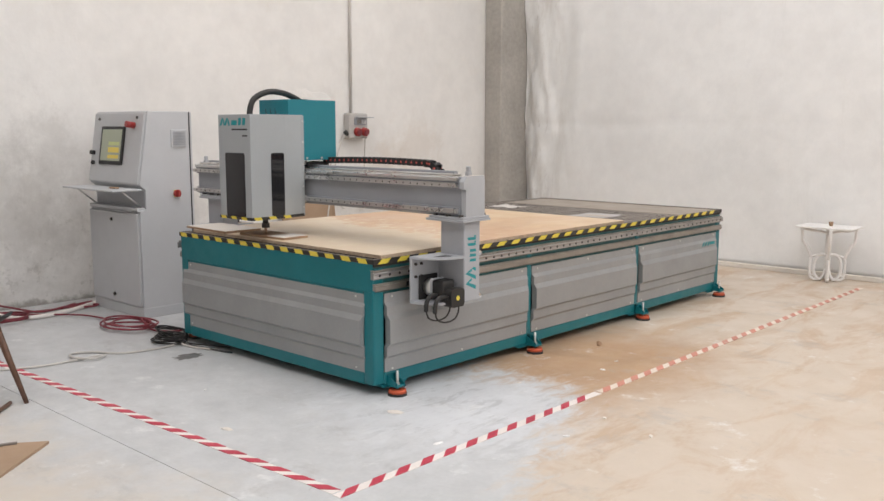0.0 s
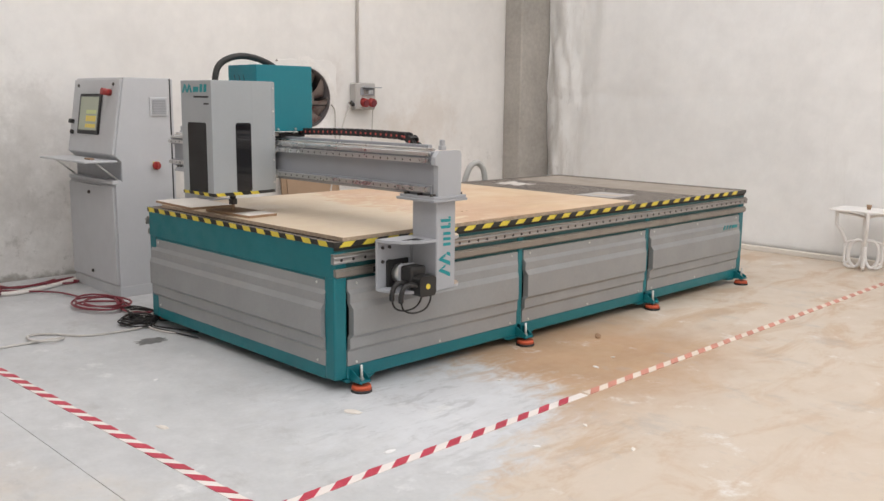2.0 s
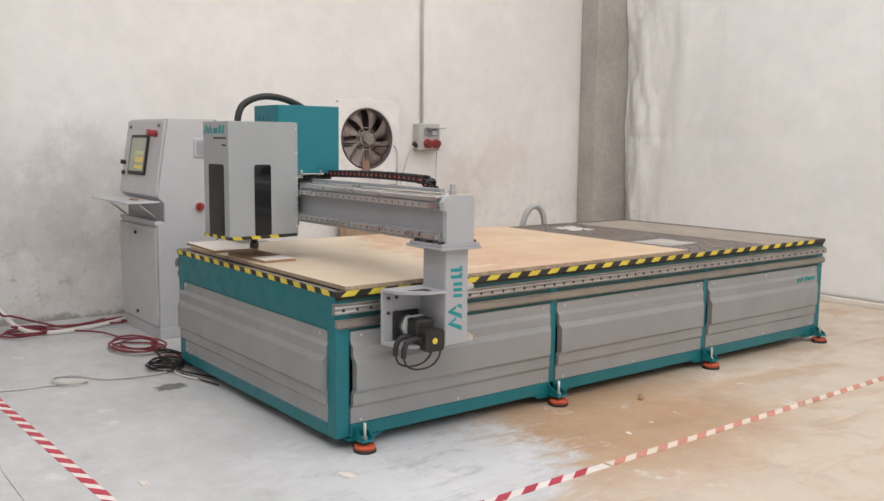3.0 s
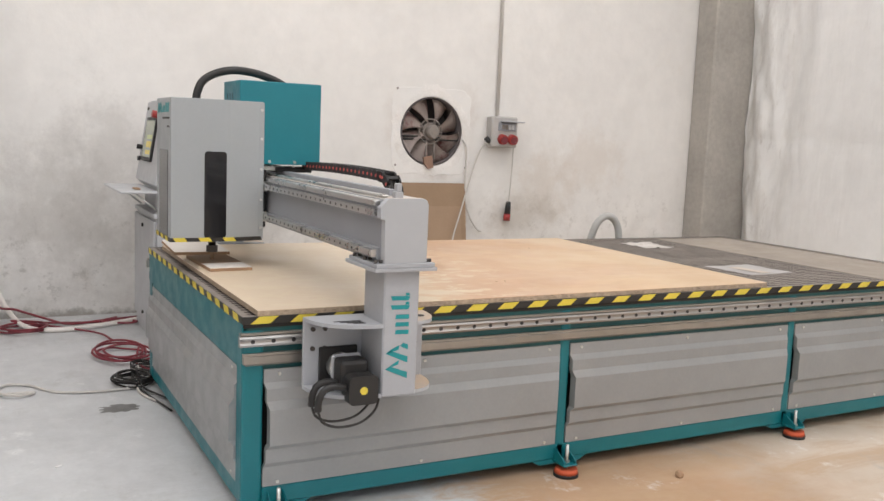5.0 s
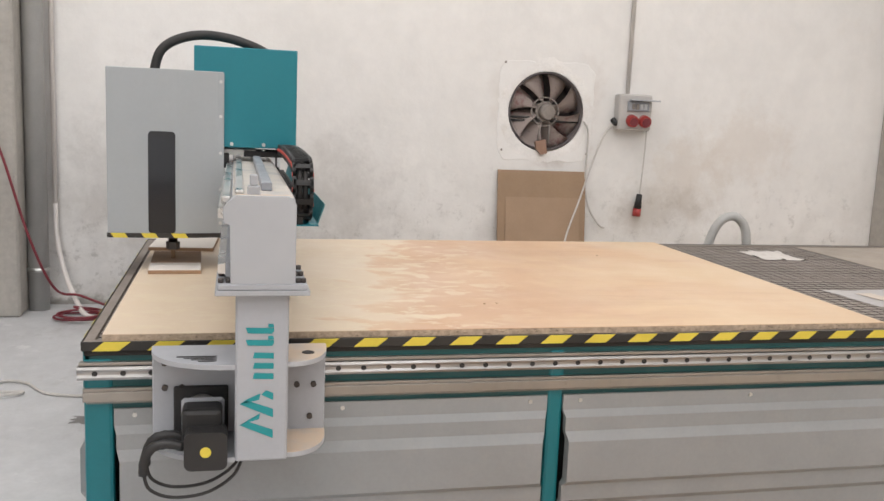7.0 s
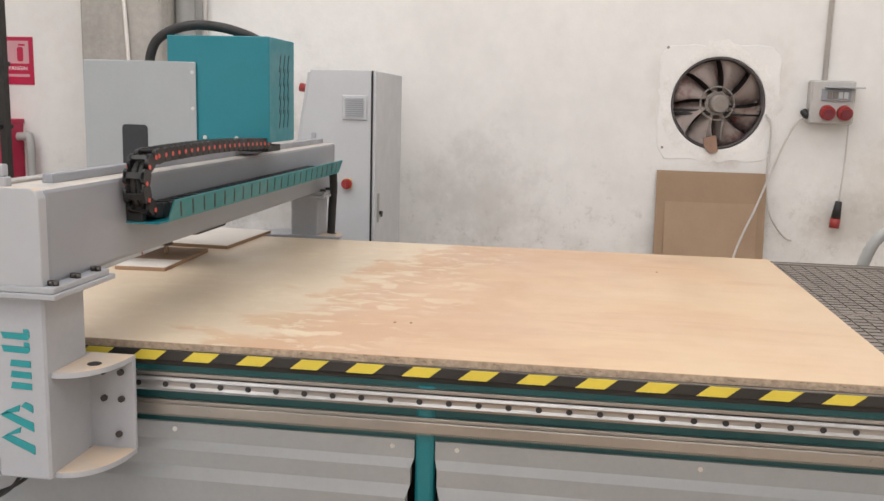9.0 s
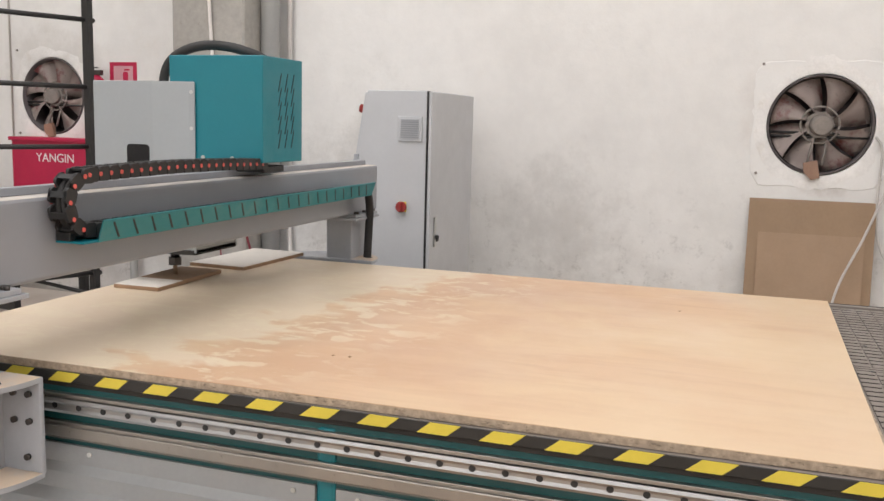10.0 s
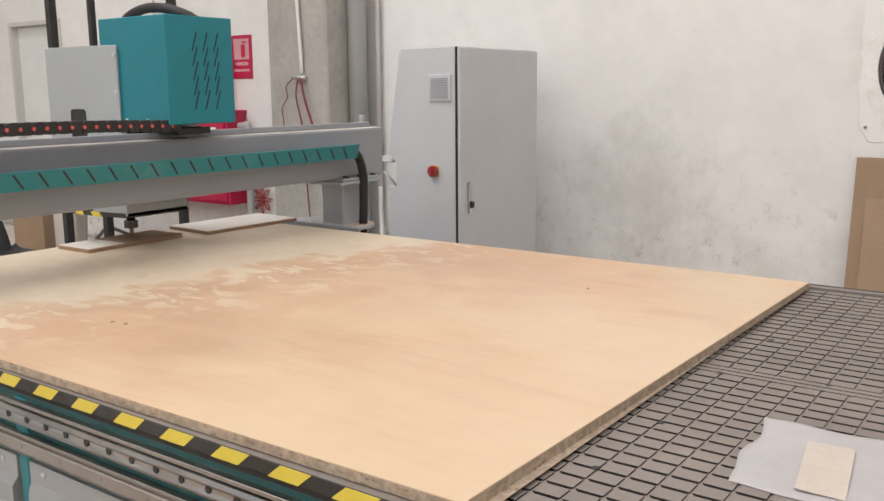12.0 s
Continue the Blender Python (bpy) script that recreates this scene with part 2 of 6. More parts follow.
def glass_material():
    m = Mat("smoked_acrylic", (0.012, 0.012, 0.014), 0.08)
    return m.rough(5, 0.05, 0.12).done()


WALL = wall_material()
FLOOR = floor_material()
FRESH = paint("fresh_mortar", (0.80, 0.775, 0.75), 0.9, 0.1, 0.35)
PILLAR = concrete_material("grey_concrete", (0.40, 0.375, 0.34))
SHEET = sheet_material()
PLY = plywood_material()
PLYEDGE = edge_material()
GREY = paint("light_grey_enamel", (0.39, 0.40, 0.425), 0.4)
GREYDUST = dusty_paint("sawdusty_grey_enamel", (0.42, 0.43, 0.45))
COVER = paint("silver_grey_enamel", (0.365, 0.387, 0.40), 0.36, 0.03)
BEAMGREY = paint("mid_grey_enamel", (0.29, 0.30, 0.325), 0.38, 0.05, 0.12)
BEAMDUST = dusty_paint("dusty_beam_enamel", (0.29, 0.30, 0.325), (0.62, 0.56, 0.49))
PANEL = paint("grey_sheet_steel", (0.285, 0.29, 0.29), 0.34, 0.06, 0.1)
TEAL = paint("teal_enamel", (0.004, 0.150, 0.178), 0.36, 0.06)
# paler than TEALBOX: light from above is put into the lip's colour
TRAYTEAL = paint("lit_dusty_teal_enamel", (0.02, 0.20, 0.225), 0.5, 0.06, 0.12)
TEALBOX = paint("bright_teal_enamel", (0.006, 0.185, 0.235), 0.4, 0.04)
# TEAL again, darkened: the top beam's shade is put into the colour
SHADETEAL = paint("shaded_teal_enamel", (0.010, 0.082, 0.085), 0.4, 0.08)
CABINET = paint("white_grey_cabinet_paint", (0.54, 0.545, 0.56), 0.42, 0.03)
STEEL = brushed("ground_rail_steel", (0.38, 0.37, 0.36), 0.34)
CHROME = brushed("bright_ground_steel", (0.72, 0.71, 0.70), 0.27)
RACK = brushed("oily_rack_steel", (0.36, 0.335, 0.305), 0.42)
BOLT = brushed("dark_bolt_steel", (0.10, 0.09, 0.085), 0.4)
ZINC = brushed("zinc_plate", (0.62, 0.62, 0.60), 0.35)
BLACK = paint("black_plastic", (0.018, 0.017, 0.017), 0.5, 0.15)
RUBBER = paint("black_rubber_hose", (0.022, 0.020, 0.019), 0.6, 0.2)
SOCKETCAP = paint("dark_red_cap", (0.20, 0.035, 0.045), 0.4, 0.15, 0.25)
CABLE = paint("grey_cable", (0.55, 0.52, 0.485), 0.6, 0.1)
WHITECABLE = paint("white_tube", (0.78, 0.73, 0.69), 0.5, 0.05)
REDHOSE = paint("red_rubber_hose", (0.21, 0.03, 0.042), 0.5, 0.15)
YELLOW = paint("yellow_tape", (0.70, 0.56, 0.065), 0.45, 0.06)
BLACKTAPE = paint("black_tape", (0.022, 0.020, 0.018), 0.45, 0.2)
REDTAPE = paint("red_tape", (0.49, 0.045, 0.078), 0.5, 0.12, 0.15)
WHITETAPE = paint("white_tape", (0.80, 0.74, 0.70), 0.5, 0.06, 0.15)
DUSTYRED = paint("dusty_red_tape", (0.56, 0.24, 0.18), 0.6, 0.15, 0.5)
DUSTYWHITE = paint("dusty_white_tape", (0.72, 0.62, 0.53), 0.6, 0.1, 0.5)
ORANGE = paint("orange_rubber", (0.52, 0.09, 0.035), 0.6, 0.12)
REDDOT = paint("red_link_dot", (0.60, 0.10, 0.08), 0.5, 0.1)
BED = paint("grey_phenolic_board", (0.225, 0.192, 0.168), 0.6, 0.1, 0.12)
# near-black that puts shade into the grooves and hollows of the table
HOLLOWSHADE = paint("painted_hollow_shade", (0.026, 0.022, 0.019), 0.8, 0.2)
SPOIL = paint("dusty_spoil_board", (0.33, 0.285, 0.24), 0.7, 0.1, 0.3)
MDF = paint("brown_board", (0.34, 0.215, 0.13), 0.75, 0.12)
WHITEWOOD = paint("white_board", (0.72, 0.67, 0.61), 0.6, 0.06, 0.2)
CARD = paint("brown_cardboard", (0.33, 0.225, 0.145), 0.85, 0.07)
CARDPALE = paint("pale_cardboard", (0.37, 0.255, 0.17), 0.85, 0.06)
PAPER = paint("white_paper", (0.80, 0.79, 0.78), 0.7, 0.04)
OLDPAPER = paint("crumpled_grey_paper", (0.60, 0.56, 0.52), 0.8, 0.06)
PALEVENEER = paint("pale_veneer", (0.60, 0.52, 0.44), 0.5, 0.08)
PLASTICBAG = paint("milky_film", (0.47, 0.445, 0.435), 0.5, 0.06)
VENEER = paint("beige_veneer", (0.72, 0.55, 0.40), 0.6, 0.06)
RED = paint("signal_red_paint", (0.48, 0.012, 0.062), 0.4, 0.06)
SIGNPINK = paint("faded_pink_print", (0.62, 0.33, 0.36), 0.5, 0.06)
REDPLASTIC = paint("red_plastic", (0.34, 0.035, 0.032), 0.35, 0.08)
GLASS = glass_material()
BLACKSTEEL = paint("black_painted_steel", (0.022, 0.020, 0.019), 0.45, 0.2)
WOOD = Mat("brown_wood", (0.13, 0.065, 0.04), 0.5).vary(20, 0.2).done()
GREYPIPE = paint("grey_pipe", (0.42, 0.415, 0.40), 0.5, 0.06)
PALECONDUIT = paint("pale_conduit", (0.66, 0.63, 0.60), 0.5, 0.05)
SOCKETGREY = paint("warm_grey_housing", (0.47, 0.45, 0.43), 0.5, 0.06)
TERMINAL = paint("brown_terminal_box", (0.30, 0.18, 0.125), 0.7, 0.15)


def blade_material():
    m = Mat("dusty_red_blade", (0.30, 0.075, 0.075), 0.6).vary(12, 0.1)
    m.mix(m.ramp(m.noise(5.5, 7, 0.65), 0.31, 0.48, 0.05, 0.95), (0.56, 0.48, 0.44))
    return m.mix(m.ramp(m.noise(16, 7, 0.7), 0.58, 0.72, 0, 0.6), (0.17, 0.13, 0.12)).bump(60, 0.2, 0.003).done()


FANBLADE = blade_material()
FANGREY = paint("dusty_fan_metal", (0.24, 0.21, 0.19), 0.7, 0.2, 0.3)
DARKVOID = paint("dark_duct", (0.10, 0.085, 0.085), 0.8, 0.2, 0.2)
PATCH = paint("smooth_white_plaster", (0.815, 0.795, 0.772), 0.85, 0.03, 0.1)
LOGO = paint("teal_sticker", (0.01, 0.26, 0.28), 0.4, 0.03)
GREEN = paint("bright_green_plastic", (0.03, 0.75, 0.10), 0.4, 0.05)
DOORWHITE = paint("white_door", (0.74, 0.74, 0.72), 0.5, 0.04)
FRAMEGREY = paint("grey_door_frame", (0.58, 0.56, 0.53), 0.6, 0.06)
SPILL = paint("oily_spill", (0.17, 0.165, 0.16), 0.4, 0.3)
WHITELACQUER = paint("white_lacquer", (0.82, 0.80, 0.78), 0.45, 0.04)


def screen_material(name, c, strength):
    m = Mat(name, c, 0.25)
    m.b.inputs["Emission Color"].default_value = (*c, 1)
    m.b.inputs["Emission Strength"].default_value = strength
    return m.done()


SCREEN = screen_material("lit_screen", (0.30, 0.32, 0.24), 0.22)
SCREENYELLOW = screen_material("lit_yellow", (0.55, 0.42, 0.08), 0.3)
SCREENGREEN = screen_material("lit_green", (0.42, 0.45, 0.20), 0.25)

# ---------------------------------------------------------------- building helpers
ORIGIN = {}


def thing(name, at, label, category, group="", kind=""):
    ob = new(name)
    ob.location = at
    ob.empty_display_size = 0.1
    ORIGIN[ob] = Vector(at)
    return tagged(ob, label, category, group, kind)


def mesh_of(name, bm, material, shift=(0, 0, 0)):
    bmesh.ops.recalc_face_normals(bm, faces=bm.faces)
    if Vector(shift).length > 0:
        bmesh.ops.translate(bm, verts=bm.verts, vec=-Vector(shift))
    data = bpy.data.meshes.new(name)
    bm.to_mesh(data)
    bm.free()
    for m in material if isinstance(material, (list, tuple)) else [material]:
        data.materials.append(m)
    return data


def part(name, bm, material, parent, label=""):
    """One mesh under a thing or a part; the bmesh is in world coordinates."""
    o = ORIGIN[parent]
    ob = new(name, mesh_of(name, bm, material, o))
    ob.parent = parent
    ORIGIN[ob] = o
    return tagged(ob, label)


def solid(name, bm, material, label, category, group="", kind=""):
    """A thing that is one mesh."""
    ob = new(name, mesh_of(name, bm, material))
    ORIGIN[ob] = Vector((0, 0, 0))
    return tagged(ob, label, category, group, kind)


def piece(name, data, parent, m):
    """An object on shared mesh data under a parent; m is a world matrix."""
    ob = new(name, data)
    ob.parent = parent
    ob.matrix_basis = Matrix.Translation(-ORIGIN[parent]) @ m
    ORIGIN[ob] = ORIGIN[parent]
    return ob


def box(x0, x1, y0, y1, z0, z1, bevel=0.0, bm=None, seg=1):
    out = bm if bm else bmesh.new()
    tmp = bmesh.new()
    bmesh.ops.create_cube(tmp, size=1)
    bmesh.ops.scale(tmp, verts=tmp.verts, vec=(abs(x1 - x0), abs(y1 - y0), abs(z1 - z0)))
    bmesh.ops.translate(tmp, verts=tmp.verts, vec=((x0 + x1) / 2, (y0 + y1) / 2, (z0 + z1) / 2))
    if bevel:
        bmesh.ops.bevel(tmp, geom=tmp.edges[:], offset=bevel, segments=seg, affect="EDGES", profile=0.5)
    join(out, tmp)
    return out


def join(out, tmp, m=None):
    if m:
        bmesh.ops.transform(tmp, matrix=m, verts=tmp.verts)
    at = {}
    for v in tmp.verts:
        at[v] = out.verts.new(v.co)
    for f in tmp.faces:
        try:
            g = out.faces.new([at[v] for v in f.verts])
            g.smooth, g.material_index = f.smooth, f.material_index
        except ValueError:
            pass
    tmp.free()


def rod(p0, p1, r, seg=12, bm=None, r2=None, smooth=True):
    out = bm if bm else bmesh.new()
    a, b = Vector(p0), Vector(p1)
    tmp = bmesh.new()
    bmesh.ops.create_cone(tmp, cap_ends=True, segments=seg, radius1=r, radius2=r if r2 is None else r2, depth=(b - a).length)
    for f in tmp.faces:
        f.smooth = smooth and len(f.verts) == 4
    join(out, tmp, Matrix.Translation((a + b) / 2) @ (b - a).to_track_quat("Z", "Y").to_matrix().to_4x4())
    return out


def spline(points, step=6):
    """Catmull-Rom through the points."""
    p = [Vector(q) for q in points]
    p = [2 * p[0] - p[1]] + p + [2 * p[-1] - p[-2]]
    out = []
    for i in range(1, len(p) - 2):
        for k in range(step):
            t = k / step
            out.append(0.5 * (2 * p[i] + (p[i + 1] - p[i - 1]) * t + (2 * p[i - 1] - 5 * p[i] + 4 * p[i + 1] - p[i + 2]) * t * t
                              + (3 * p[i] - p[i - 1] - 3 * p[i + 1] + p[i + 2]) * t ** 3))
    return out + [p[-2]]


def tube(points, r, seg=8, step=6, bm=None, ribs=0.0):
    out = bm if bm else bmesh.new()
    line = spline(points, step)
    rings, side = [], None
    for i, c in enumerate(line):
        d = (line[min(i + 1, len(line) - 1)] - line[max(i - 1, 0)]).normalized()
        if side is None:
            side = d.orthogonal().normalized()
        side = (side - d * side.dot(d)).normalized()
        up = d.cross(side)
        rr = r * (1 + (ribs if i % 2 else 0))
        rings.append([out.verts.new(c + (side * math.cos(2 * math.pi * k / seg) + up * math.sin(2 * math.pi * k / seg)) * rr) for k in range(seg)])
    for a, b in zip(rings, rings[1:]):
        for k in range(seg):
            out.faces.new((a[k], a[(k + 1) % seg], b[(k + 1) % seg], b[k])).smooth = True
    out.faces.new(rings[0][::-1]), out.faces.new(rings[-1])
    return out


def prism(poly, axis, a, b, bm=None, bevel=0.0):
    """A polygon in the two other axes (in the order x, y, z) drawn out along axis from a to b."""
    out = bm if bm else bmesh.new()
    tmp = bmesh.new()

    def at(p, c):
        q = list(p)
        q.insert("xyz".index(axis), c)
        return q
    lo = [tmp.verts.new(at(p, a)) for p in poly]
    hi = [tmp.verts.new(at(p, b)) for p in poly]
    n = len(poly)
    tmp.faces.new(lo), tmp.faces.new(hi)
    for i in range(n):
        tmp.faces.new((lo[i], lo[(i + 1) % n], hi[(i + 1) % n], hi[i]))
    if bevel:
        bmesh.ops.bevel(tmp, geom=tmp.edges[:], offset=bevel, segments=1, affect="EDGES")
    join(out, tmp)
    return out


def rounded(x0, x1, y0, y1, r, n=5):
    """Corner points of a rounded rectangle."""
    pts = []
    for cx, cy, a0 in ((x1 - r, y1 - r, 0), (x0 + r, y1 - r, 90), (x0 + r, y0 + r, 180), (x1 - r, y0 + r, 270)):
        for k in range(n):
            a = radians(a0 + 90 * k / (n - 1))
            pts.append((cx + r * math.cos(a), cy + r * math.sin(a)))
    return pts


def written(name, text, size, material, parent, m, depth=0.001, label=""):
    curve = bpy.data.curves.new(name, "FONT")
    curve.body, curve.size, curve.extrude, curve.align_x = text, size, depth, "CENTER"
    tmp = bpy.data.objects.new(name + "_curve", curve)
    scene.collection.objects.link(tmp)
    data = bpy.data.meshes.new_from_object(tmp)
    bpy.data.objects.remove(tmp)
    data.materials.clear()
    data.materials.append(material)
    ob = piece(name, data, parent, m)
    return tagged(ob, label)


# ---------------------------------------------------------------- the hall
WX, WY = -7.92, 10.42          # faces of the back wall and of the wall behind the plastic sheet
LX, LY = 6.5, -7.0             # the two walls that close the hall
FAN1, FAN2 = (6.655, 1.565), (0.715, 1.655)
FAN_R = 0.325


def wall_with_holes():
    """The back wall with two round fan openings and a doorway."""
    out = bmesh.new()
    t = 0.3
    cols = [LY, -2.20, -1.24, FAN2[0] - 0.5, FAN2[0] + 0.5, FAN1[0] - 0.5, FAN1[0] + 0.5, WY + 0.3]

    def slab(y0, y1, z0, z1):
        box(WX - t, WX, y0, y1, z0, z1, bm=out)
    slab(cols[0], cols[1], 0, CEIL), slab(cols[1], cols[2], 2.20, CEIL), slab(cols[2], cols[3], 0, CEIL)
    slab(cols[4], cols[5], 0, CEIL), slab(cols[6], cols[7], 0, CEIL)
    for cy, cz in (FAN1, FAN2):
        slab(cy - 0.5, cy + 0.5, 0, cz - 0.5), slab(cy - 0.5, cy + 0.5, cz + 0.5, CEIL)
        n = 48
        for x, flip in ((WX, False), (WX - t, True)):
            ring, edge = [], []
            for k in range(n):
                a = 2 * math.pi * k / n
                rr = FAN_R * (1 + 0.012 * math.sin(5 * a + cy) + 0.012 * math.sin(11 * a))
                ring.append(out.verts.new((x, cy + rr * math.cos(a), cz + rr * math.sin(a))))
                s = 0.5 / max(abs(math.cos(a)), abs(math.sin(a)))
                edge.append(out.verts.new((x, cy + s * math.cos(a), cz + s * math.sin(a))))
            for k in range(n):
                out.faces.new((ring[k], ring[(k + 1) % n], edge[(k + 1) % n], edge[k]))
            if not flip:
                front = ring
        for k in range(n):
            out.faces.new((front[k], front[(k + 1) % n], ring[(k + 1) % n], ring[k]))
    return out


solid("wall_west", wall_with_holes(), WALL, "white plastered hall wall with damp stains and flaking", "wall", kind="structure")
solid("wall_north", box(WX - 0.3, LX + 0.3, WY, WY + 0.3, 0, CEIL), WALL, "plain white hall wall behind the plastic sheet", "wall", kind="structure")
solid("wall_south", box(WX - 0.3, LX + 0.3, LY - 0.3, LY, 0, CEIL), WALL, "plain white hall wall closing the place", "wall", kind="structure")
# unseen east wall, its opening added for the fill lamp
gate = bmesh.new()
box(LX, LX + 0.3, LY, -3.5, 0, CEIL, bm=gate), box(LX, LX + 0.3, 3.5, WY, 0, CEIL, bm=gate), box(LX, LX + 0.3, -3.5, 3.5, 4.3, CEIL, bm=gate)
solid("wall_east", gate, WALL, "unseen white hall wall with an added open gateway", "wall", kind="structure")

roof = bmesh.new()
xs = [WX - 0.3] + [v for s in SKYLIGHTS for v in s] + [LX + 0.3]
for k in range(0, len(xs), 2):
    box(xs[k], xs[k + 1], LY - 0.3, WY + 0.3, CEIL, CEIL + 0.15, bm=roof)
for sx0, sx1 in SKYLIGHTS:
    box(sx0, sx1, LY - 0.3, -1.65, CEIL, CEIL + 0.15, bm=roof), box(sx0, sx1, 9.45, WY + 0.3, CEIL, CEIL + 0.15, bm=roof)
solid("ceiling", roof, WALL, "unseen white hall roof with long assumed roof lights", "ceiling", kind="structure")

slabs = bmesh.new()
JOINT = 2.40
for y0, y1 in ((LY - 30, JOINT - 0.0018), (JOINT + 0.0018, WY + 1)):
    box(WX - 0.5, LX + 30, y0, y1, -0.15, 0.0, bm=slabs)
box(WX - 0.5, LX + 30, LY - 30, WY + 1, -0.3, -0.008, bm=slabs)
solid("floor", slabs, FLOOR, "pale concrete floor stained with sawdust and scuffs", "floor", kind="structure")

# corner column, standing proud of the back wall
solid("column_north", box(WX, -7.63, 9.80, WY, 0, CEIL, 0.015), [PILLAR], "grey raw concrete corner column", "column", kind="structure")
solid("column_south", box(WX, -7.50, 2.18, 2.78, 0, CEIL, 0.015), [PILLAR], "grey raw concrete wall column", "column", kind="structure")


def plastic_sheet():
    """A hanging sheet, folded near the column and almost flat further on."""
    out = bmesh.new()
    nx, nz = 170, 110
    grid = []
    for i in range(nx + 1):
        u = i / nx
        x = -7.62 + u * (LX - 0.05 + 7.62) * (0.12 * u + 0.88 * u * u)
        base = 10.36 - 0.22 * min(1, max(0, (x + 7.6) / 2.2)) ** 0.7
        col = []
        for j in range(nz + 1):
            z = 0.02 + (CEIL - 0.1) * j / nz
            fold = math.exp(-max(0, x + 7.55) / 0.8)
            w = 0.10 * fold * noise.noise((x * 3.2 + 0.6 * noise.noise((0, 2, z * 0.9)), 0, z * 0.8)) + 0.030 * fold * noise.noise((x * 8 + z * 1.5, 4, z * 1.8))
            w -= 0.030 * fold * abs(noise.noise((x * 4.5 - z * 1.3, 8, z * 2.2)))
            w += 0.020 * math.exp(-((z - 1.62 - 0.10 * noise.noise((x * 2, 1, 1))) / 0.05) ** 2) * math.exp(-max(0, x + 7.3) / 2.0)
            w += 0.022 * noise.noise((x * 1.9, 3, z * 0.7)) + 0.006 * noise.noise((x * 7, 5, z * 1.6))
            col.append(out.verts.new((x, base + w - 0.02, z)))
        grid.append(col)
    for i in range(nx):
        for j in range(nz):
            out.faces.new((grid[i][j], grid[i + 1][j], grid[i + 1][j + 1], grid[i][j + 1])).smooth = True
    return out


sheet_ob = solid("plastic_sheet", plastic_sheet(), SHEET, "translucent white plastic sheet hung over the hall wall", "sheet")
m = sheet_ob.modifiers.new("thick", "SOLIDIFY")
m.thickness = 0.004
solid("sill_board", box(-7.4, LX, 9.98, 10.04, 0.0, 0.05, 0.004), WHITEWOOD, "white batten along the foot of the sheet", "trim", kind="structure")

# pipes beside the south column
solid("drain_pipe", rod((-7.76, 2.85, 0), (-7.76, 2.85, CEIL), 0.070, 24), GREYPIPE, "grey vertical drain pipe beside the column", "pipe")
solid("pipe_clip", rod((-7.76, 2.85, 0.28), (-7.76, 2.85, 0.31), 0.079, 24), ZINC, "metal strap round the drain pipe", "clip")
solid("white_conduit", rod((-7.87, 2.95, 0.75), (-7.87, 2.95, CEIL), 0.018), WHITECABLE, "thin white conduit running up the wall", "conduit")


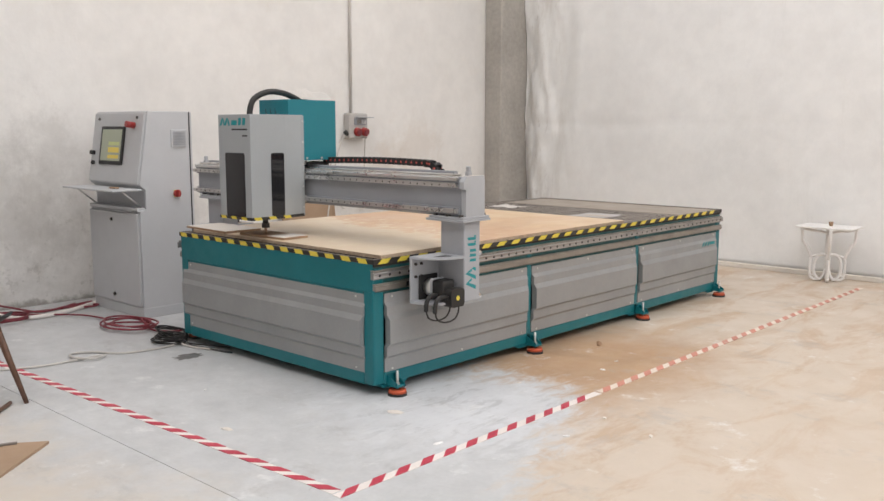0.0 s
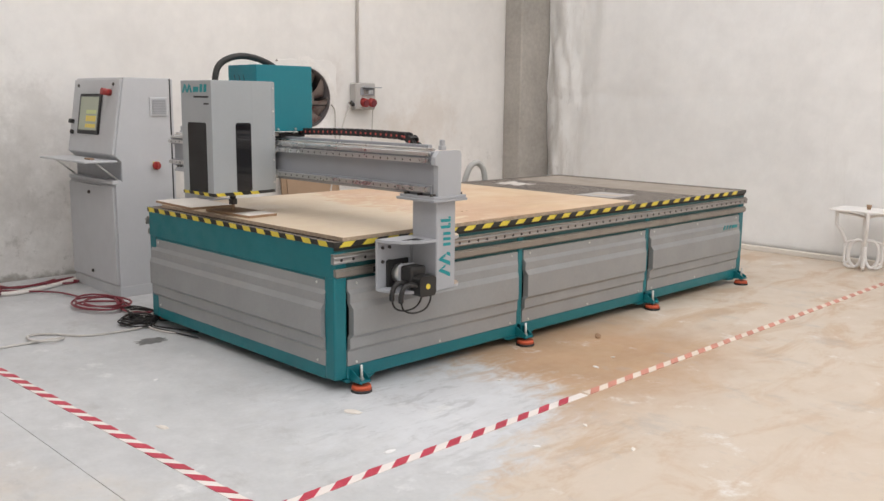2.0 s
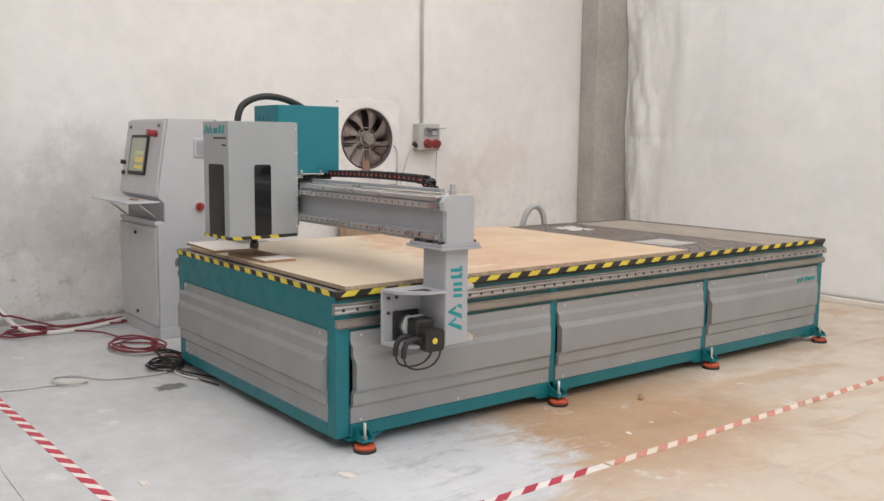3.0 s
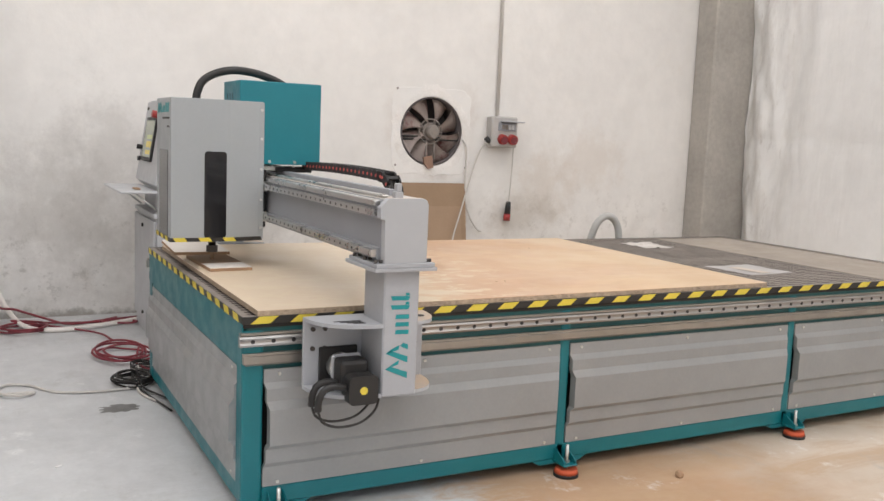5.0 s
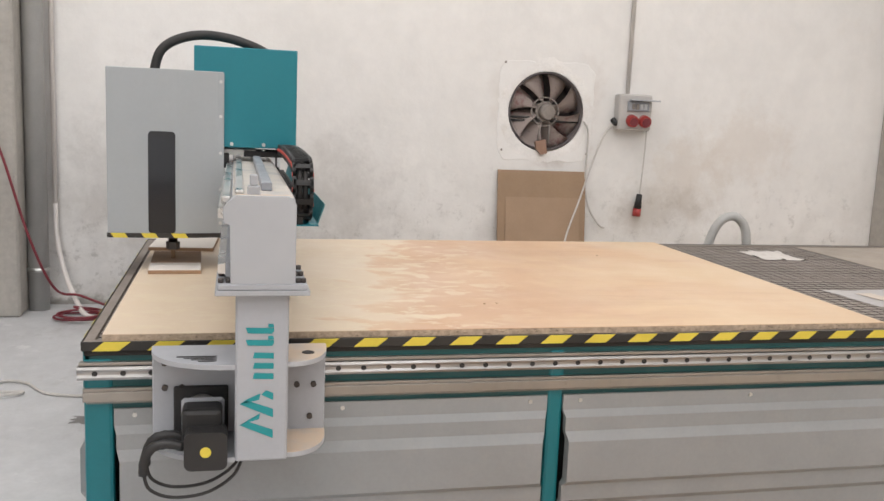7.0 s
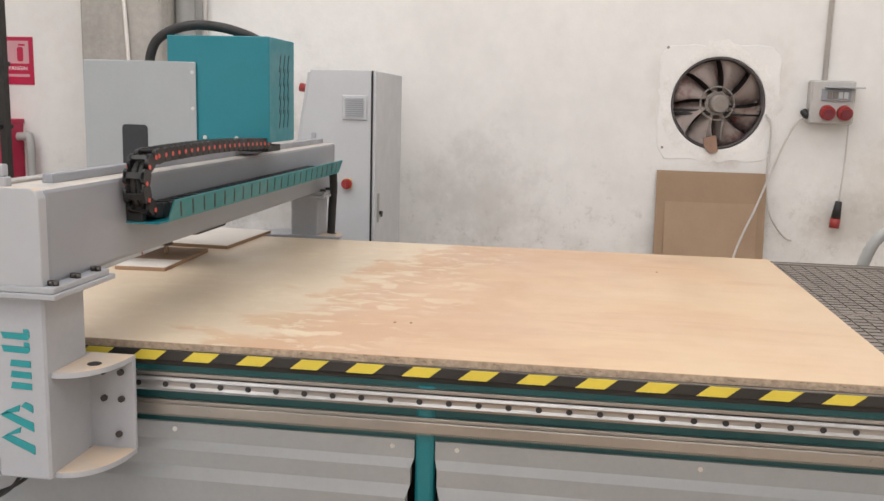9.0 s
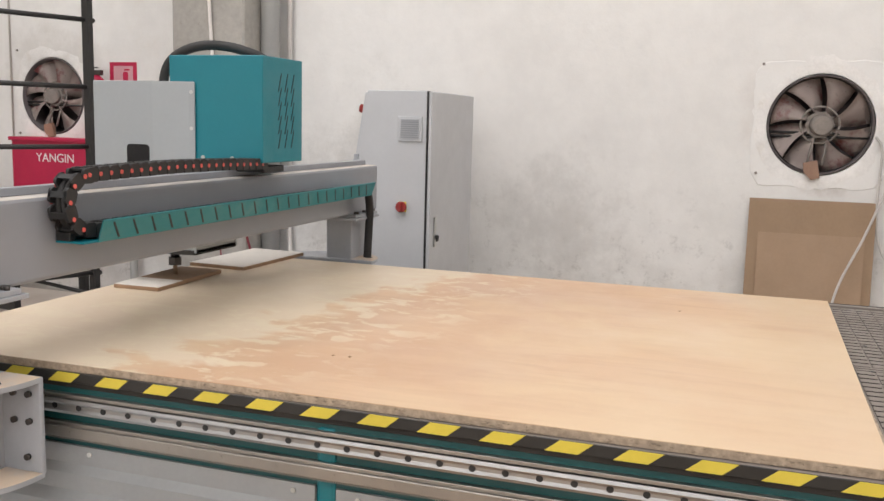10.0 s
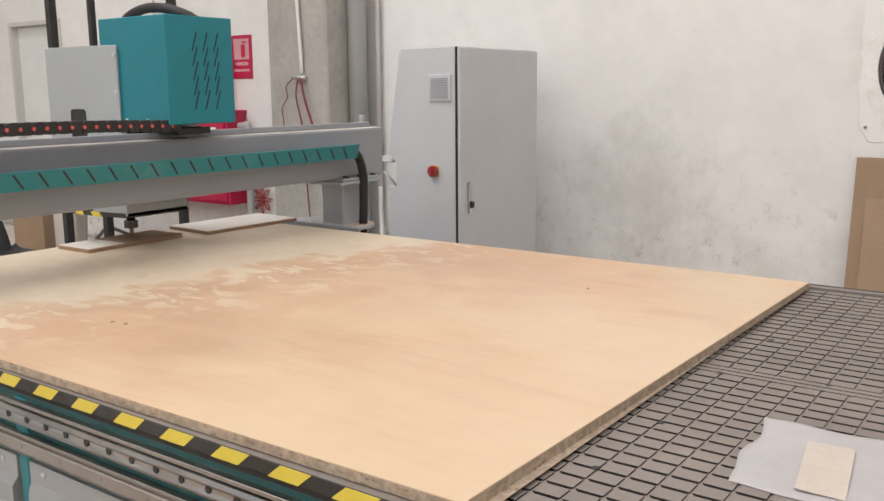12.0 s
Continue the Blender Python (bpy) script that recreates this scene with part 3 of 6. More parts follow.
# ---------------------------------------------------------------- wall fans
def fan(c, label, fresh):
    cy, cz = c
    f = thing("exhaust_fan", (WX, cy, cz), label, "fan", "wall fans")
    ring = bmesh.new()
    n = 48
    for x0, x1, r0, r1 in ((WX - 0.26, WX + 0.012, FAN_R - 0.022, FAN_R - 0.012),):
        a = [[ring.verts.new((x, cy + r * math.cos(2 * math.pi * k / n), cz + r * math.sin(2 * math.pi * k / n))) for k in range(n)] for x, r in ((x0, r0), (x1, r0), (x1, r1), (x0, r1))]
        for q in range(4):
            for k in range(n):
                ring.faces.new((a[q][k], a[q][(k + 1) % n], a[(q + 1) % 4][(k + 1) % n], a[(q + 1) % 4][k])).smooth = True
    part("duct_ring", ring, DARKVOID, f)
    # added disc, dark to paint in the depth of the unlit duct
    part("shutter", rod((WX - 0.27, cy, cz), (WX - 0.26, cy, cz), FAN_R, 40), DARKVOID, f, "added dark disc painting the unlit duct behind the blades")
    for k in range(8):
        out = bmesh.new()
        rows = []
        for i in range(7):
            r = 0.075 + (FAN_R - 0.105) * i / 6
            half = radians(17 + 4 * i / 6)
            row = []
            for j in range(5):
                a = radians(45 * k + 10) + half * (j / 2 - 1) + 0.25 * i / 6
                x = WX - 0.055 + 0.045 * (j / 2 - 1) + 0.02 * (1 - (j / 2 - 1) ** 2)
                row.append(out.verts.new((x, cy + r * math.cos(a), cz + r * math.sin(a))))
            rows.append(row)
        for i in range(6):
            for j in range(4):
                out.faces.new((rows[i][j], rows[i][j + 1], rows[i + 1][j + 1], rows[i + 1][j])).smooth = True
        bmesh.ops.solidify(out, geom=out.faces[:], thickness=0.004)
        part("blade", out, FANBLADE, f, "dusty reddish blade")
    motor = rod((WX - 0.14, cy, cz), (WX - 0.01, cy, cz), 0.082, 24)
    rod((WX - 0.01, cy, cz), (WX + 0.045, cy + 0.012, cz - 0.004), 0.066, 24, motor, 0.056)
    for k in range(10):
        a = 2 * math.pi * k / 10
        rod((WX - 0.07, cy + 0.082 * math.cos(a), cz + 0.082 * math.sin(a)), (WX + 0.01, cy + 0.082 * math.cos(a), cz + 0.082 * math.sin(a)), 0.007, 6, motor)
    part("fan_motor", motor, FANGREY, f, "round dusty motor")
    part("hub_ring", tube([(WX - 0.02, cy + 0.115 * math.cos(a), cz + 0.115 * math.sin(a)) for a in [2 * math.pi * k / 14 for k in range(15)]], 0.007, 6, 2), FANGREY, f)
    for dz in (-0.075, -0.05):
        part("motor_bar", rod((WX - 0.03, cy - FAN_R + 0.015, cz + dz), (WX - 0.03, cy + FAN_R - 0.015, cz + dz), 0.009, 8), BLACKSTEEL, f)
    brace = bmesh.new()
    rod((WX - 0.03, cy - 0.03, cz - 0.08), (WX + 0.01, cy - 0.06, cz - 0.25), 0.008, 8, brace)
    rod((WX - 0.03, cy + 0.05, cz - 0.08), (WX + 0.01, cy + 0.03, cz - 0.25), 0.008, 8, brace)
    part("brace", brace, FANGREY, f)
    flag = prism([(cy - 0.085, cz - 0.24), (cy + 0.0, cz - 0.22), (cy + 0.02, cz - 0.33), (cy - 0.03, cz - 0.345), (cy - 0.075, cz - 0.30)], "x", WX + 0.004, WX + 0.035)
    part("terminal_box", flag, TERMINAL, f, "rusty brown terminal box")
    for dy, dz in ((-0.36, 0.375), (-0.36, -0.315), (0.37, -0.33)):
        part("wall_bolt", rod((WX - 0.002, cy + dy, cz + dz), (WX + 0.012, cy + dy, cz + dz), 0.009, 10), FANGREY, f)
    # smooth square patch of newer plaster, then a rough mortar collar round the opening
    patch = bmesh.new()
    near_ring, far_ring, back_ring = [], [], []
    for k in range(96):
        a = 2 * math.pi * k / 96
        c, q = math.cos(a), math.sin(a)
        reach = min(0.405 / max(abs(c), 1e-6), 0.395 / max(abs(q), 1e-6), 0.52)
        reach *= 1 + 0.035 * noise.noise((c * 4 + cy, q * 4, 1)) + 0.012 * noise.noise((c * 15, q * 15, cy))
        near_ring.append(patch.verts.new((WX + 0.0035, cy + (FAN_R - 0.004) * c, cz + (FAN_R - 0.004) * q)))
        far_ring.append(patch.verts.new((WX + 0.0035, cy + (reach - 0.006) * c, cz + (reach - 0.006) * q)))
        back_ring.append(patch.verts.new((WX - 0.001, cy + reach * c, cz + reach * q)))
    for p, q in ((near_ring, far_ring), (far_ring, back_ring)):
        for k in range(96):
            patch.faces.new((p[k], p[(k + 1) % 96], q[(k + 1) % 96], q[k]))
    if fresh:
        part("plaster_patch", patch, PATCH, f, "smooth white plaster patch")
    out = bmesh.new()
    inner, mid, outer = [], [], []
    for k in range(64):
        a = 2 * math.pi * k / 64
        w = 0.05 + 0.06 * noise.noise((math.cos(a) * 1.7 + cy, math.sin(a) * 1.7, 2)) + 0.035 * noise.noise((math.cos(a) * 9, math.sin(a) * 9, cy))
        for lst, r, x in ((inner, FAN_R - 0.006, WX + 0.006), (mid, FAN_R + 0.010, WX + 0.011), (outer, FAN_R + 0.03 + max(0.015, w), WX + 0.002)):
            lst.append(out.verts.new((x, cy + r * math.cos(a), cz + r * math.sin(a))))
    for a, b in ((inner, mid), (mid, outer)):
        for k in range(64):
            out.faces.new((a[k], a[(k + 1) % 64], b[(k + 1) % 64], b[k])).smooth = True
    part("mortar_collar", out, FRESH, f, "rough plaster collar")


fan(FAN1, "dusty round exhaust fan with reddish blades set in the wall", True)
fan(FAN2, "dusty round exhaust fan above the red fire cabinet", False)


# ---------------------------------------------------------------- socket box, conduit, cables on the wall
def socket_box():
    s = thing("socket_box", (WX, 7.40, 1.60), "grey wall socket box with two red industrial sockets", "socket box")
    part("housing", box(WX, WX + 0.11, 7.243, 7.53, 1.445, 1.735, 0.012), SOCKETGREY, s)
    part("breaker_window", box(WX + 0.108, WX + 0.125, 7.31, 7.50, 1.60, 1.68, 0.004), BEAMGREY, s, "grey breaker window")
    for k in range(4):
        part("breaker", box(WX + 0.124, WX + 0.132, 7.345 + 0.035 * k, 7.372 + 0.035 * k, 1.615, 1.66, 0.002), FANGREY if k < 2 else CABINET, s)
    part("window_lid", box(WX + 0.10, WX + 0.175, 7.325, 7.57, 1.683, 1.693, 0.002), GREY, s, "raised clear lid edge")
    for y in (7.355, 7.465):
        ring = rod((WX + 0.10, y, 1.525), (WX + 0.155, y, 1.515), 0.05, 24, r2=0.046)
        so = part("red_socket", ring, REDPLASTIC, s)
        part("socket_cap", rod((WX + 0.152, y, 1.515), (WX + 0.166, y, 1.512), 0.034, 20), SOCKETCAP, so)
    part("cable_gland", tube([(WX + 0.06, 7.27, 1.50), (WX + 0.07, 7.235, 1.50), (WX + 0.05, 7.215, 1.53)], 0.024, 10), BLACK, s)


socket_box()
solid("cable_conduit", rod((WX + 0.02, 7.345, 1.73), (WX + 0.02, 7.345, CEIL), 0.017), PALECONDUIT, "light grey conduit running down to the socket box", "conduit")
solid("hanging_cable", tube([(WX + 0.06, 7.24, 1.50), (WX + 0.06, 7.16, 1.42), (WX + 0.07, 7.06, 1.18), (WX + 0.12, 6.95, 0.88), (WX + 0.2, 6.82, 0.58), (WX + 0.25, 6.76, 0.3), (WX + 0.3, 6.7, 0.012)], 0.008, 8), CABLE, "grey cable hanging from the socket box", "cable")
solid("fan_cable", tube([(WX + 0.02, 6.98, 1.50), (WX + 0.03, 7.02, 1.40), (WX + 0.03, 7.02, 1.0), (WX + 0.05, 7.06, 0.80), (WX + 0.04, 7.16, 0.66), (WX + 0.03, 7.22, 0.63)], 0.007, 8), CABLE, "thin grey cable end hanging under the fan", "cable")
plug = thing("plug", (WX + 0.05, 7.53, 0.80), "red and black industrial plug hanging on its cable", "plug")
part("cord", tube([(WX + 0.08, 7.51, 1.46), (WX + 0.06, 7.515, 1.2), (WX + 0.05, 7.505, 0.90)], 0.006, 8), CABLE, plug)
part("plug_body", rod((WX + 0.05, 7.505, 0.92), (WX + 0.05, 7.495, 0.80), 0.022, 14, r2=0.032), BLACK, plug)
part("plug_head", rod((WX + 0.05, 7.495, 0.80), (WX + 0.05, 7.49, 0.735), 0.034, 16), REDPLASTIC, plug)


def leaning(name, y0, y1, h, x_foot, x_top, thick, mat, label):
    out = prism([(x_foot, 0.0), (x_foot + thick, 0.0), (x_top + thick, h), (x_top, h)], "y", y0, y1)
    bmesh.ops.subdivide_edges(out, edges=out.edges[:], cuts=3)
    for v in out.verts:
        v.co.x += 0.006 * noise.noise((v.co.y * 3, v.co.z * 3, h))
    return solid(name, out, mat, label, "cardboard", "cardboard sheets")


leaning("cardboard_sheet", 6.27, 7.02, 1.09, WX + 0.16, WX + 0.015, 0.012, CARD, "large brown cardboard sheet leaning on the wall")
leaning("cardboard_sheet", 6.335, 6.965, 0.875, WX + 0.19, WX + 0.05, 0.010, CARDPALE, "smaller paler cardboard sheet leaning on a larger one")


# ---------------------------------------------------------------- control cabinet
def control_cabinet():
    x0, x1, y0, y1, h = -7.55, -6.71, 3.985, 4.49, 1.698
    c = thing("control_cabinet", ((x0 + x1) / 2, (y0 + y1) / 2, 0), "tall light grey control cabinet with a sloped screen panel", "control cabinet")
    prof = [(y1 - 0.03, 0.0), (y1 - 0.03, h), (4.085, h), (y0 + 0.005, 1.10), (y0 + 0.06, 1.06), (y0 + 0.06, 0.90), (y0, 0.88), (y0, 0.0)]
    part("body", prism(prof, "x", x0, x1, bevel=0.004), CABINET, c)
    part("rear_door", box(x0 + 0.004, x1 - 0.004, y1 - 0.022, y1, 0.09, h - 0.004, 0.004), CABINET, c)
    # black strip paints in the dark of the gap round the rear door
    part("door_gap", box(x0 + 0.006, x1 + 0.001, y1 - 0.031, y1 - 0.022, 0.08, h - 0.002), BLACK, c, "black strip painting the dark door gap")
    handle = box(x1 - 0.10, x1 - 0.07, y1, y1 + 0.012, 0.78, 0.96, 0.004)
    part("door_handle", handle, ZINC, c, "swing handle with a key in its lock")
    lock = rod((x1 - 0.085, y1 + 0.01, 0.84), (x1 - 0.085, y1 + 0.03, 0.84), 0.012, 12)
    box(x1 - 0.10, x1 - 0.066, y1 + 0.02, y1 + 0.028, 0.815, 0.85, 0.003, lock)
    part("key", lock, BLACK, c)
    # sloped screen panel
    tilt = math.atan2(4.085 - y0 - 0.005, h - 1.10)

    def slope(u, v, w=0.0):
        """A point on the sloped panel: u along x, v up the slope, w out of it."""
        return (u, y0 + 0.005 + v * math.sin(tilt) - w * math.cos(tilt), 1.10 + v * math.cos(tilt) + w * math.sin(tilt))

    def plate(u0, u1, v0, v1, w0, w1, bevel=0.002):
        out = box(u0, u1, -w1, -w0, v0, v1, bevel)
        bmesh.ops.transform(out, verts=out.verts, matrix=Matrix.Translation(slope(0, 0)) @ Matrix.Rotation(-tilt, 4, "X"))
        return out
    panel = part("screen_panel", plate(x0 + 0.008, x1 - 0.012, 0.008, 0.59, 0, 0.018, 0.004), CABINET, c)
    part("screen_bezel", plate(-7.375, -6.985, 0.155, 0.475, 0.017, 0.034, 0.006), BLACK, panel, "black screen bezel")
    part("screen", plate(-7.345, -7.015, 0.185, 0.45, 0.033, 0.0355, 0), SCREEN, panel, "lit touch screen")
    part("screen_key", plate(-7.22, -7.04, 0.255, 0.30, 0.0352, 0.037, 0), SCREENYELLOW, panel)
    part("screen_key", plate(-7.22, -7.04, 0.315, 0.345, 0.0352, 0.037, 0), SCREENGREEN, panel)
    part("screen_key", plate(-7.22, -7.04, 0.205, 0.235, 0.0352, 0.037, 0), SCREENYELLOW, panel)

    def button(name, u, v, r, d, mat, label=""):
        part(name, rod(slope(u, v, 0.015), slope(u, v, 0.015 + d), r, 16), mat, panel, label)
    button("stop_base", -6.86, 0.485, 0.024, 0.025, BLACK)
    button("stop_button", -6.86, 0.485, 0.026, 0.075, REDPLASTIC, "red mushroom stop button")
    button("selector", -7.49, 0.25, 0.018, 0.04, BLACK)
    button("selector", -7.48, 0.165, 0.017, 0.025, BLACK)
    button("panel_lock", -7.45, 0.54, 0.012, 0.012, BOLT)
    button("panel_lock", -6.82, 0.55, 0.012, 0.012, BOLT)
    # keyboard recess, its flap and the lower door
    flap = box(x0 - 0.02, x1 + 0.005, y0 - 0.235, y0 + 0.02, 1.055, 1.07, 0.004)
    part("keyboard_shelf", flap, CABINET, c, "fold-down keyboard shelf")
    part("shelf_item", box(-6.98, -6.88, y0 - 0.12, y0 - 0.08, 1.070, 1.082, 0.003), MDF, c)
    for x in (x0 + 0.02, x1 - 0.03):
        part("shelf_stay", rod((x, y0 + 0.03, 0.92), (x, y0 - 0.13, 1.05), 0.007, 8), ZINC, c)
    part("drawer_lip", box(x0 + 0.01, x1 - 0.01, y0 - 0.018, y0 + 0.055, 0.885, 0.915, 0.004), CABINET, c)
    part("recess_back", box(x0 + 0.02, x1 - 0.02, y0 + 0.056, y0 + 0.063, 0.92, 1.05), GREY, c)
    door = part("lower_door", box(x0 + 0.01, x1 - 0.015, y0 - 0.02, y0 - 0.001, 0.10, 0.865, 0.005), CABINET, c)
    for z in (0.80, 0.16):
        part("door_lock", rod((-7.15, y0 - 0.02, z), (-7.15, y0 - 0.032, z), 0.013, 12), BOLT, door)
    part("plinth", box(x0 - 0.004, x1 + 0.003, y0 - 0.004, y1 + 0.0, 0, 0.085, 0.004), CABINET, c)
    # side vent and main switch
    v = part("vent", box(x1, x1 + 0.01, 4.285, 4.435, 1.405, 1.55, 0.003), CABINET, c, "square slatted vent")
    for k in range(9):
        part("slat", box(x1 + 0.009, x1 + 0.016, 4.305, 4.415, 1.425 + 0.0125 * k, 1.432 + 0.0125 * k), GREY, v)
    part("switch_plate", box(x1, x1 + 0.012, 4.295, 4.345, 0.99, 1.05, 0.003), YELLOW, c)
    kn = rod((x1 + 0.01, 4.318, 1.02), (x1 + 0.03, 4.318, 1.02), 0.032, 20)
    box(x1 + 0.028, x1 + 0.05, 4.310, 4.326, 0.992, 1.048, 0.004, kn)
    part("main_switch", kn, REDPLASTIC, c, "red rotary main switch")


control_cabinet()

# ---------------------------------------------------------------- the router table
TX0, TX1, TY0, TY1 = -5.78, -3.73, 3.78, 8.25
BEDZ = 0.806
POSTS = [TY0 + 0.042, 5.270, 6.735, TY1 - 0.042]

table = thing("router_table", ((TX0 + TX1) / 2, (TY0 + TY1) / 2, 0), "long teal steel router table clad in grey ribbed panels", "cnc machine")
for x in (TX1 - 0.05, TX0 + 0.05):
    for y in POSTS:
        w = 0.042 if y in (POSTS[0], POSTS[-1]) else 0.028
        d = 0.045
        part("post", box(x - d, x + d, y - w, y + w, 0.065, 0.76, 0.012, seg=2), TEAL, table)
base = bmesh.new()
for x in (TX1 - 0.05, TX0 + 0.05):
    box(x - 0.045, x + 0.045, TY0 + 0.085, TY1 - 0.085, 0.06, 0.135, 0.006, base)
part("base_rail", base, TEAL, table)
for y in (TY0 + 0.045, TY1 - 0.045):
    part("base_rail", box(TX0 + 0.096, TX1 - 0.096, y - 0.04, y + 0.04, 0.06, 0.15, 0.006), TEAL, table)
    part("end_plate", box(TX0 + 0.096, TX1 - 0.096, y - 0.04, y + 0.04, 0.59, 0.77, 0.004), TEAL, table)
for x, s in ((TX1, 1), (TX0, -1)):
    part("side_beam", box(x - s * 0.10, x - s * 0.012, TY0 + 0.002, TY1 - 0.002, 0.60, 0.788, 0.004), SHADETEAL, table, "teal top beam coloured as in shade")
part("end_cap", box(TX0 + 0.012, TX1 - 0.012, TY0 - 0.001, TY0 + 0.02, 0.62, 0.788, 0.003), TEAL, table)
part("end_cap", box(TX0 + 0.012, TX1 - 0.012, TY1 - 0.02, TY1 + 0.001, 0.62, 0.788, 0.003), TEAL, table)
part("bed_frame", box(TX0 + 0.003, TX1 - 0.003, TY0 + 0.003, TY1 - 0.003, 0.77, 0.797, 0.002), HOLLOWSHADE, table)
for x0, x1, y0, y1 in ((TX1 - 0.031, TX1, TY0, TY1), (TX0, TX0 + 0.031, TY0, TY1), (TX0 + 0.0315, TX1 - 0.0315, TY0, TY0 + 0.031), (TX0 + 0.0315, TX1 - 0.0315, TY1 - 0.031, TY1)):
    part("bed_edge", box(x0, x1, y0, y1, 0.790, 0.8125, 0.0015), BED, table)
# added block, its near-black colour stands for shade inside the table
part("inner_shade", box(TX0 + 0.12, TX1 - 0.12, TY0 + 0.1, TY1 - 0.1, 0.14, 0.76), HOLLOWSHADE, table, "near-black block painting the unlit inside")


def ribbed(a0, a1, at, axis, sign):
    """A pressed panel with stepped ribs and waved ends; a0..a1 along the wall, `at` its plane, sign its outward way."""
    prof = [(0.605, 0.0), (0.552, 0.0), (0.528, 0.013), (0.480, 0.013), (0.448, 0.030), (0.306, 0.030), (0.288, 0.013), (0.232, 0.013), (0.214, 0.0), (0.135, 0.0)]
    out = bmesh.new()
    tmp = []
    for z, d in prof:
        cut = d * 0.6
        row = []
        for a in (a0 + cut, a1 - cut):
            for off in (0.0, -0.012):
                c = at + sign * (d if off == 0 else off)
                row.append(out.verts.new((c, a, z) if axis == "y" else (a, c, z)))
        tmp.append(row)
    for r, q in zip(tmp, tmp[1:]):
        out.faces.new((r[0], r[2], q[2], q[0]))
        out.faces.new((r[1], r[3], q[3], q[1]))
        out.faces.new((r[0], r[1], q[1], q[0]))
        out.faces.new((r[2], r[3], q[3], q[2]))
    out.faces.new((tmp[0][0], tmp[0][2], tmp[0][3], tmp[0][1])), out.faces.new((tmp[-1][0], tmp[-1][2], tmp[-1][3], tmp[-1][1]))
    return out


screw = mesh_of("panel_screw", rod((-0.002, 0, 0), (0.004, 0, 0), 0.007, 8), ZINC)
for x, s in ((TX1 - 0.003, 1), (TX0 + 0.003, -1)):
    for k in range(3):
        y0 = POSTS[k] + (0.043 if k == 0 else 0.029)
        y1 = POSTS[k + 1] - (0.043 if k == 2 else 0.029)
        p = part("side_panel", ribbed(y0, y1, x, "y", s), PANEL, table, "grey ribbed steel panel")
        for y in (y0 + 0.06, (y0 + y1) / 2, y1 - 0.06):
            for z in (0.585, 0.15):
                piece("screw", screw, p, pose(x, y, z, 0, 0, 0 if s > 0 else 180))
for y, s in ((TY0 + 0.003, -1), (TY1 - 0.003, 1)):
    p = part("end_panel", ribbed(TX0 + 0.03, TX1 - 0.075, y, "x", s), PANEL, table, "grey ribbed steel end panel")
    for x in (TX0 + 0.12, TX1 - 0.16):
        for z in (0.585, 0.155):
            piece("screw", screw, p, pose(x, y, z, 0, 0, 90 * s))
# far end sticker on the long side
mark = bmesh.new()
for k in range(3):
    prism([(7.86 + 0.05 * k, 0.50), (7.88 + 0.05 * k, 0.50), (7.90 + 0.05 * k, 0.535), (7.88 + 0.05 * k, 0.535)], "x", TX1 + 0.016, TX1 + 0.019, mark)
box(TX1 + 0.016, TX1 + 0.019, 8.01, 8.10, 0.505, 0.53, bm=mark)
part("panel_mark", mark, LOGO, table, "small teal mark")

rack_screw = mesh_of("rack_screw", rod((-0.002, 0, 0), (0.002, 0, 0), 0.0048, 8), RACK)
hole = mesh_of("rail_hole", rod((-0.001, 0, 0), (0.0015, 0, 0), 0.0085, 10, smooth=False), BLACK)
for x, s in ((TX1, 1), (TX0, -1)):
    part("rail_seat", box(x - s * 0.02, x + s * 0.006, TY0 - 0.01, TY1 + 0.01, 0.742, 0.752, 0.001), RACK, table)
    rail = part("guide_rail", prism([(x - s * 0.012, 0.700), (x + s * 0.012, 0.700), (x + s * 0.016, 0.708), (x + s * 0.012, 0.716), (x + s * 0.012, 0.724), (x + s * 0.016, 0.732), (x + s * 0.012, 0.740), (x - s * 0.012, 0.740)], "y", TY0 - 0.015, TY1 + 0.015), STEEL, table, "polished linear guide rail")
    for k in range(56):
        piece("rail_hole", hole, rail, pose(x + s * 0.0125, TY0 + 0.035 + 0.08 * k, 0.720, 0, 0, 0 if s > 0 else 180))
    rk = bmesh.new()
    box(x - s * 0.012, x + s * 0.014, TY0, TY1, 0.632, 0.662, 0.002, rk)
    box(x - s * 0.012, x + s * 0.006, TY0, TY1, 0.662, 0.672, 0.001, rk)
    rack = part("gear_rack", rk, RACK, table, "steel gear rack")
    if s > 0:
        teeth = bmesh.new()
        for k in range(700):
            y = TY0 + 0.01 + k * 0.00636
            a = [teeth.verts.new(q) for q in ((x - 0.012, y, 0.632), (x + 0.012, y, 0.632), (x + 0.012, y + 0.0042, 0.632), (x - 0.012, y + 0.0042, 0.632))]
            b = [teeth.verts.new(q) for q in ((x - 0.012, y + 0.0012, 0.626), (x + 0.012, y + 0.0012, 0.626), (x + 0.012, y + 0.003, 0.626), (x - 0.012, y + 0.003, 0.626))]
            for i in range(4):
                teeth.faces.new((a[i], a[(i + 1) % 4], b[(i + 1) % 4], b[i]))
            teeth.faces.new(b)
        tagged(part("rack_teeth", teeth, RACK, rack), kind="stuff")
        for k in range(28):
            piece("screw", rack_screw, rack, pose(x + 0.014, TY0 + 0.08 + 0.16 * k, 0.648))
part("rack_joint", box(TX1 + 0.0, TX1 + 0.016, 4.03, 4.05, 0.633, 0.661), BLACK, table)

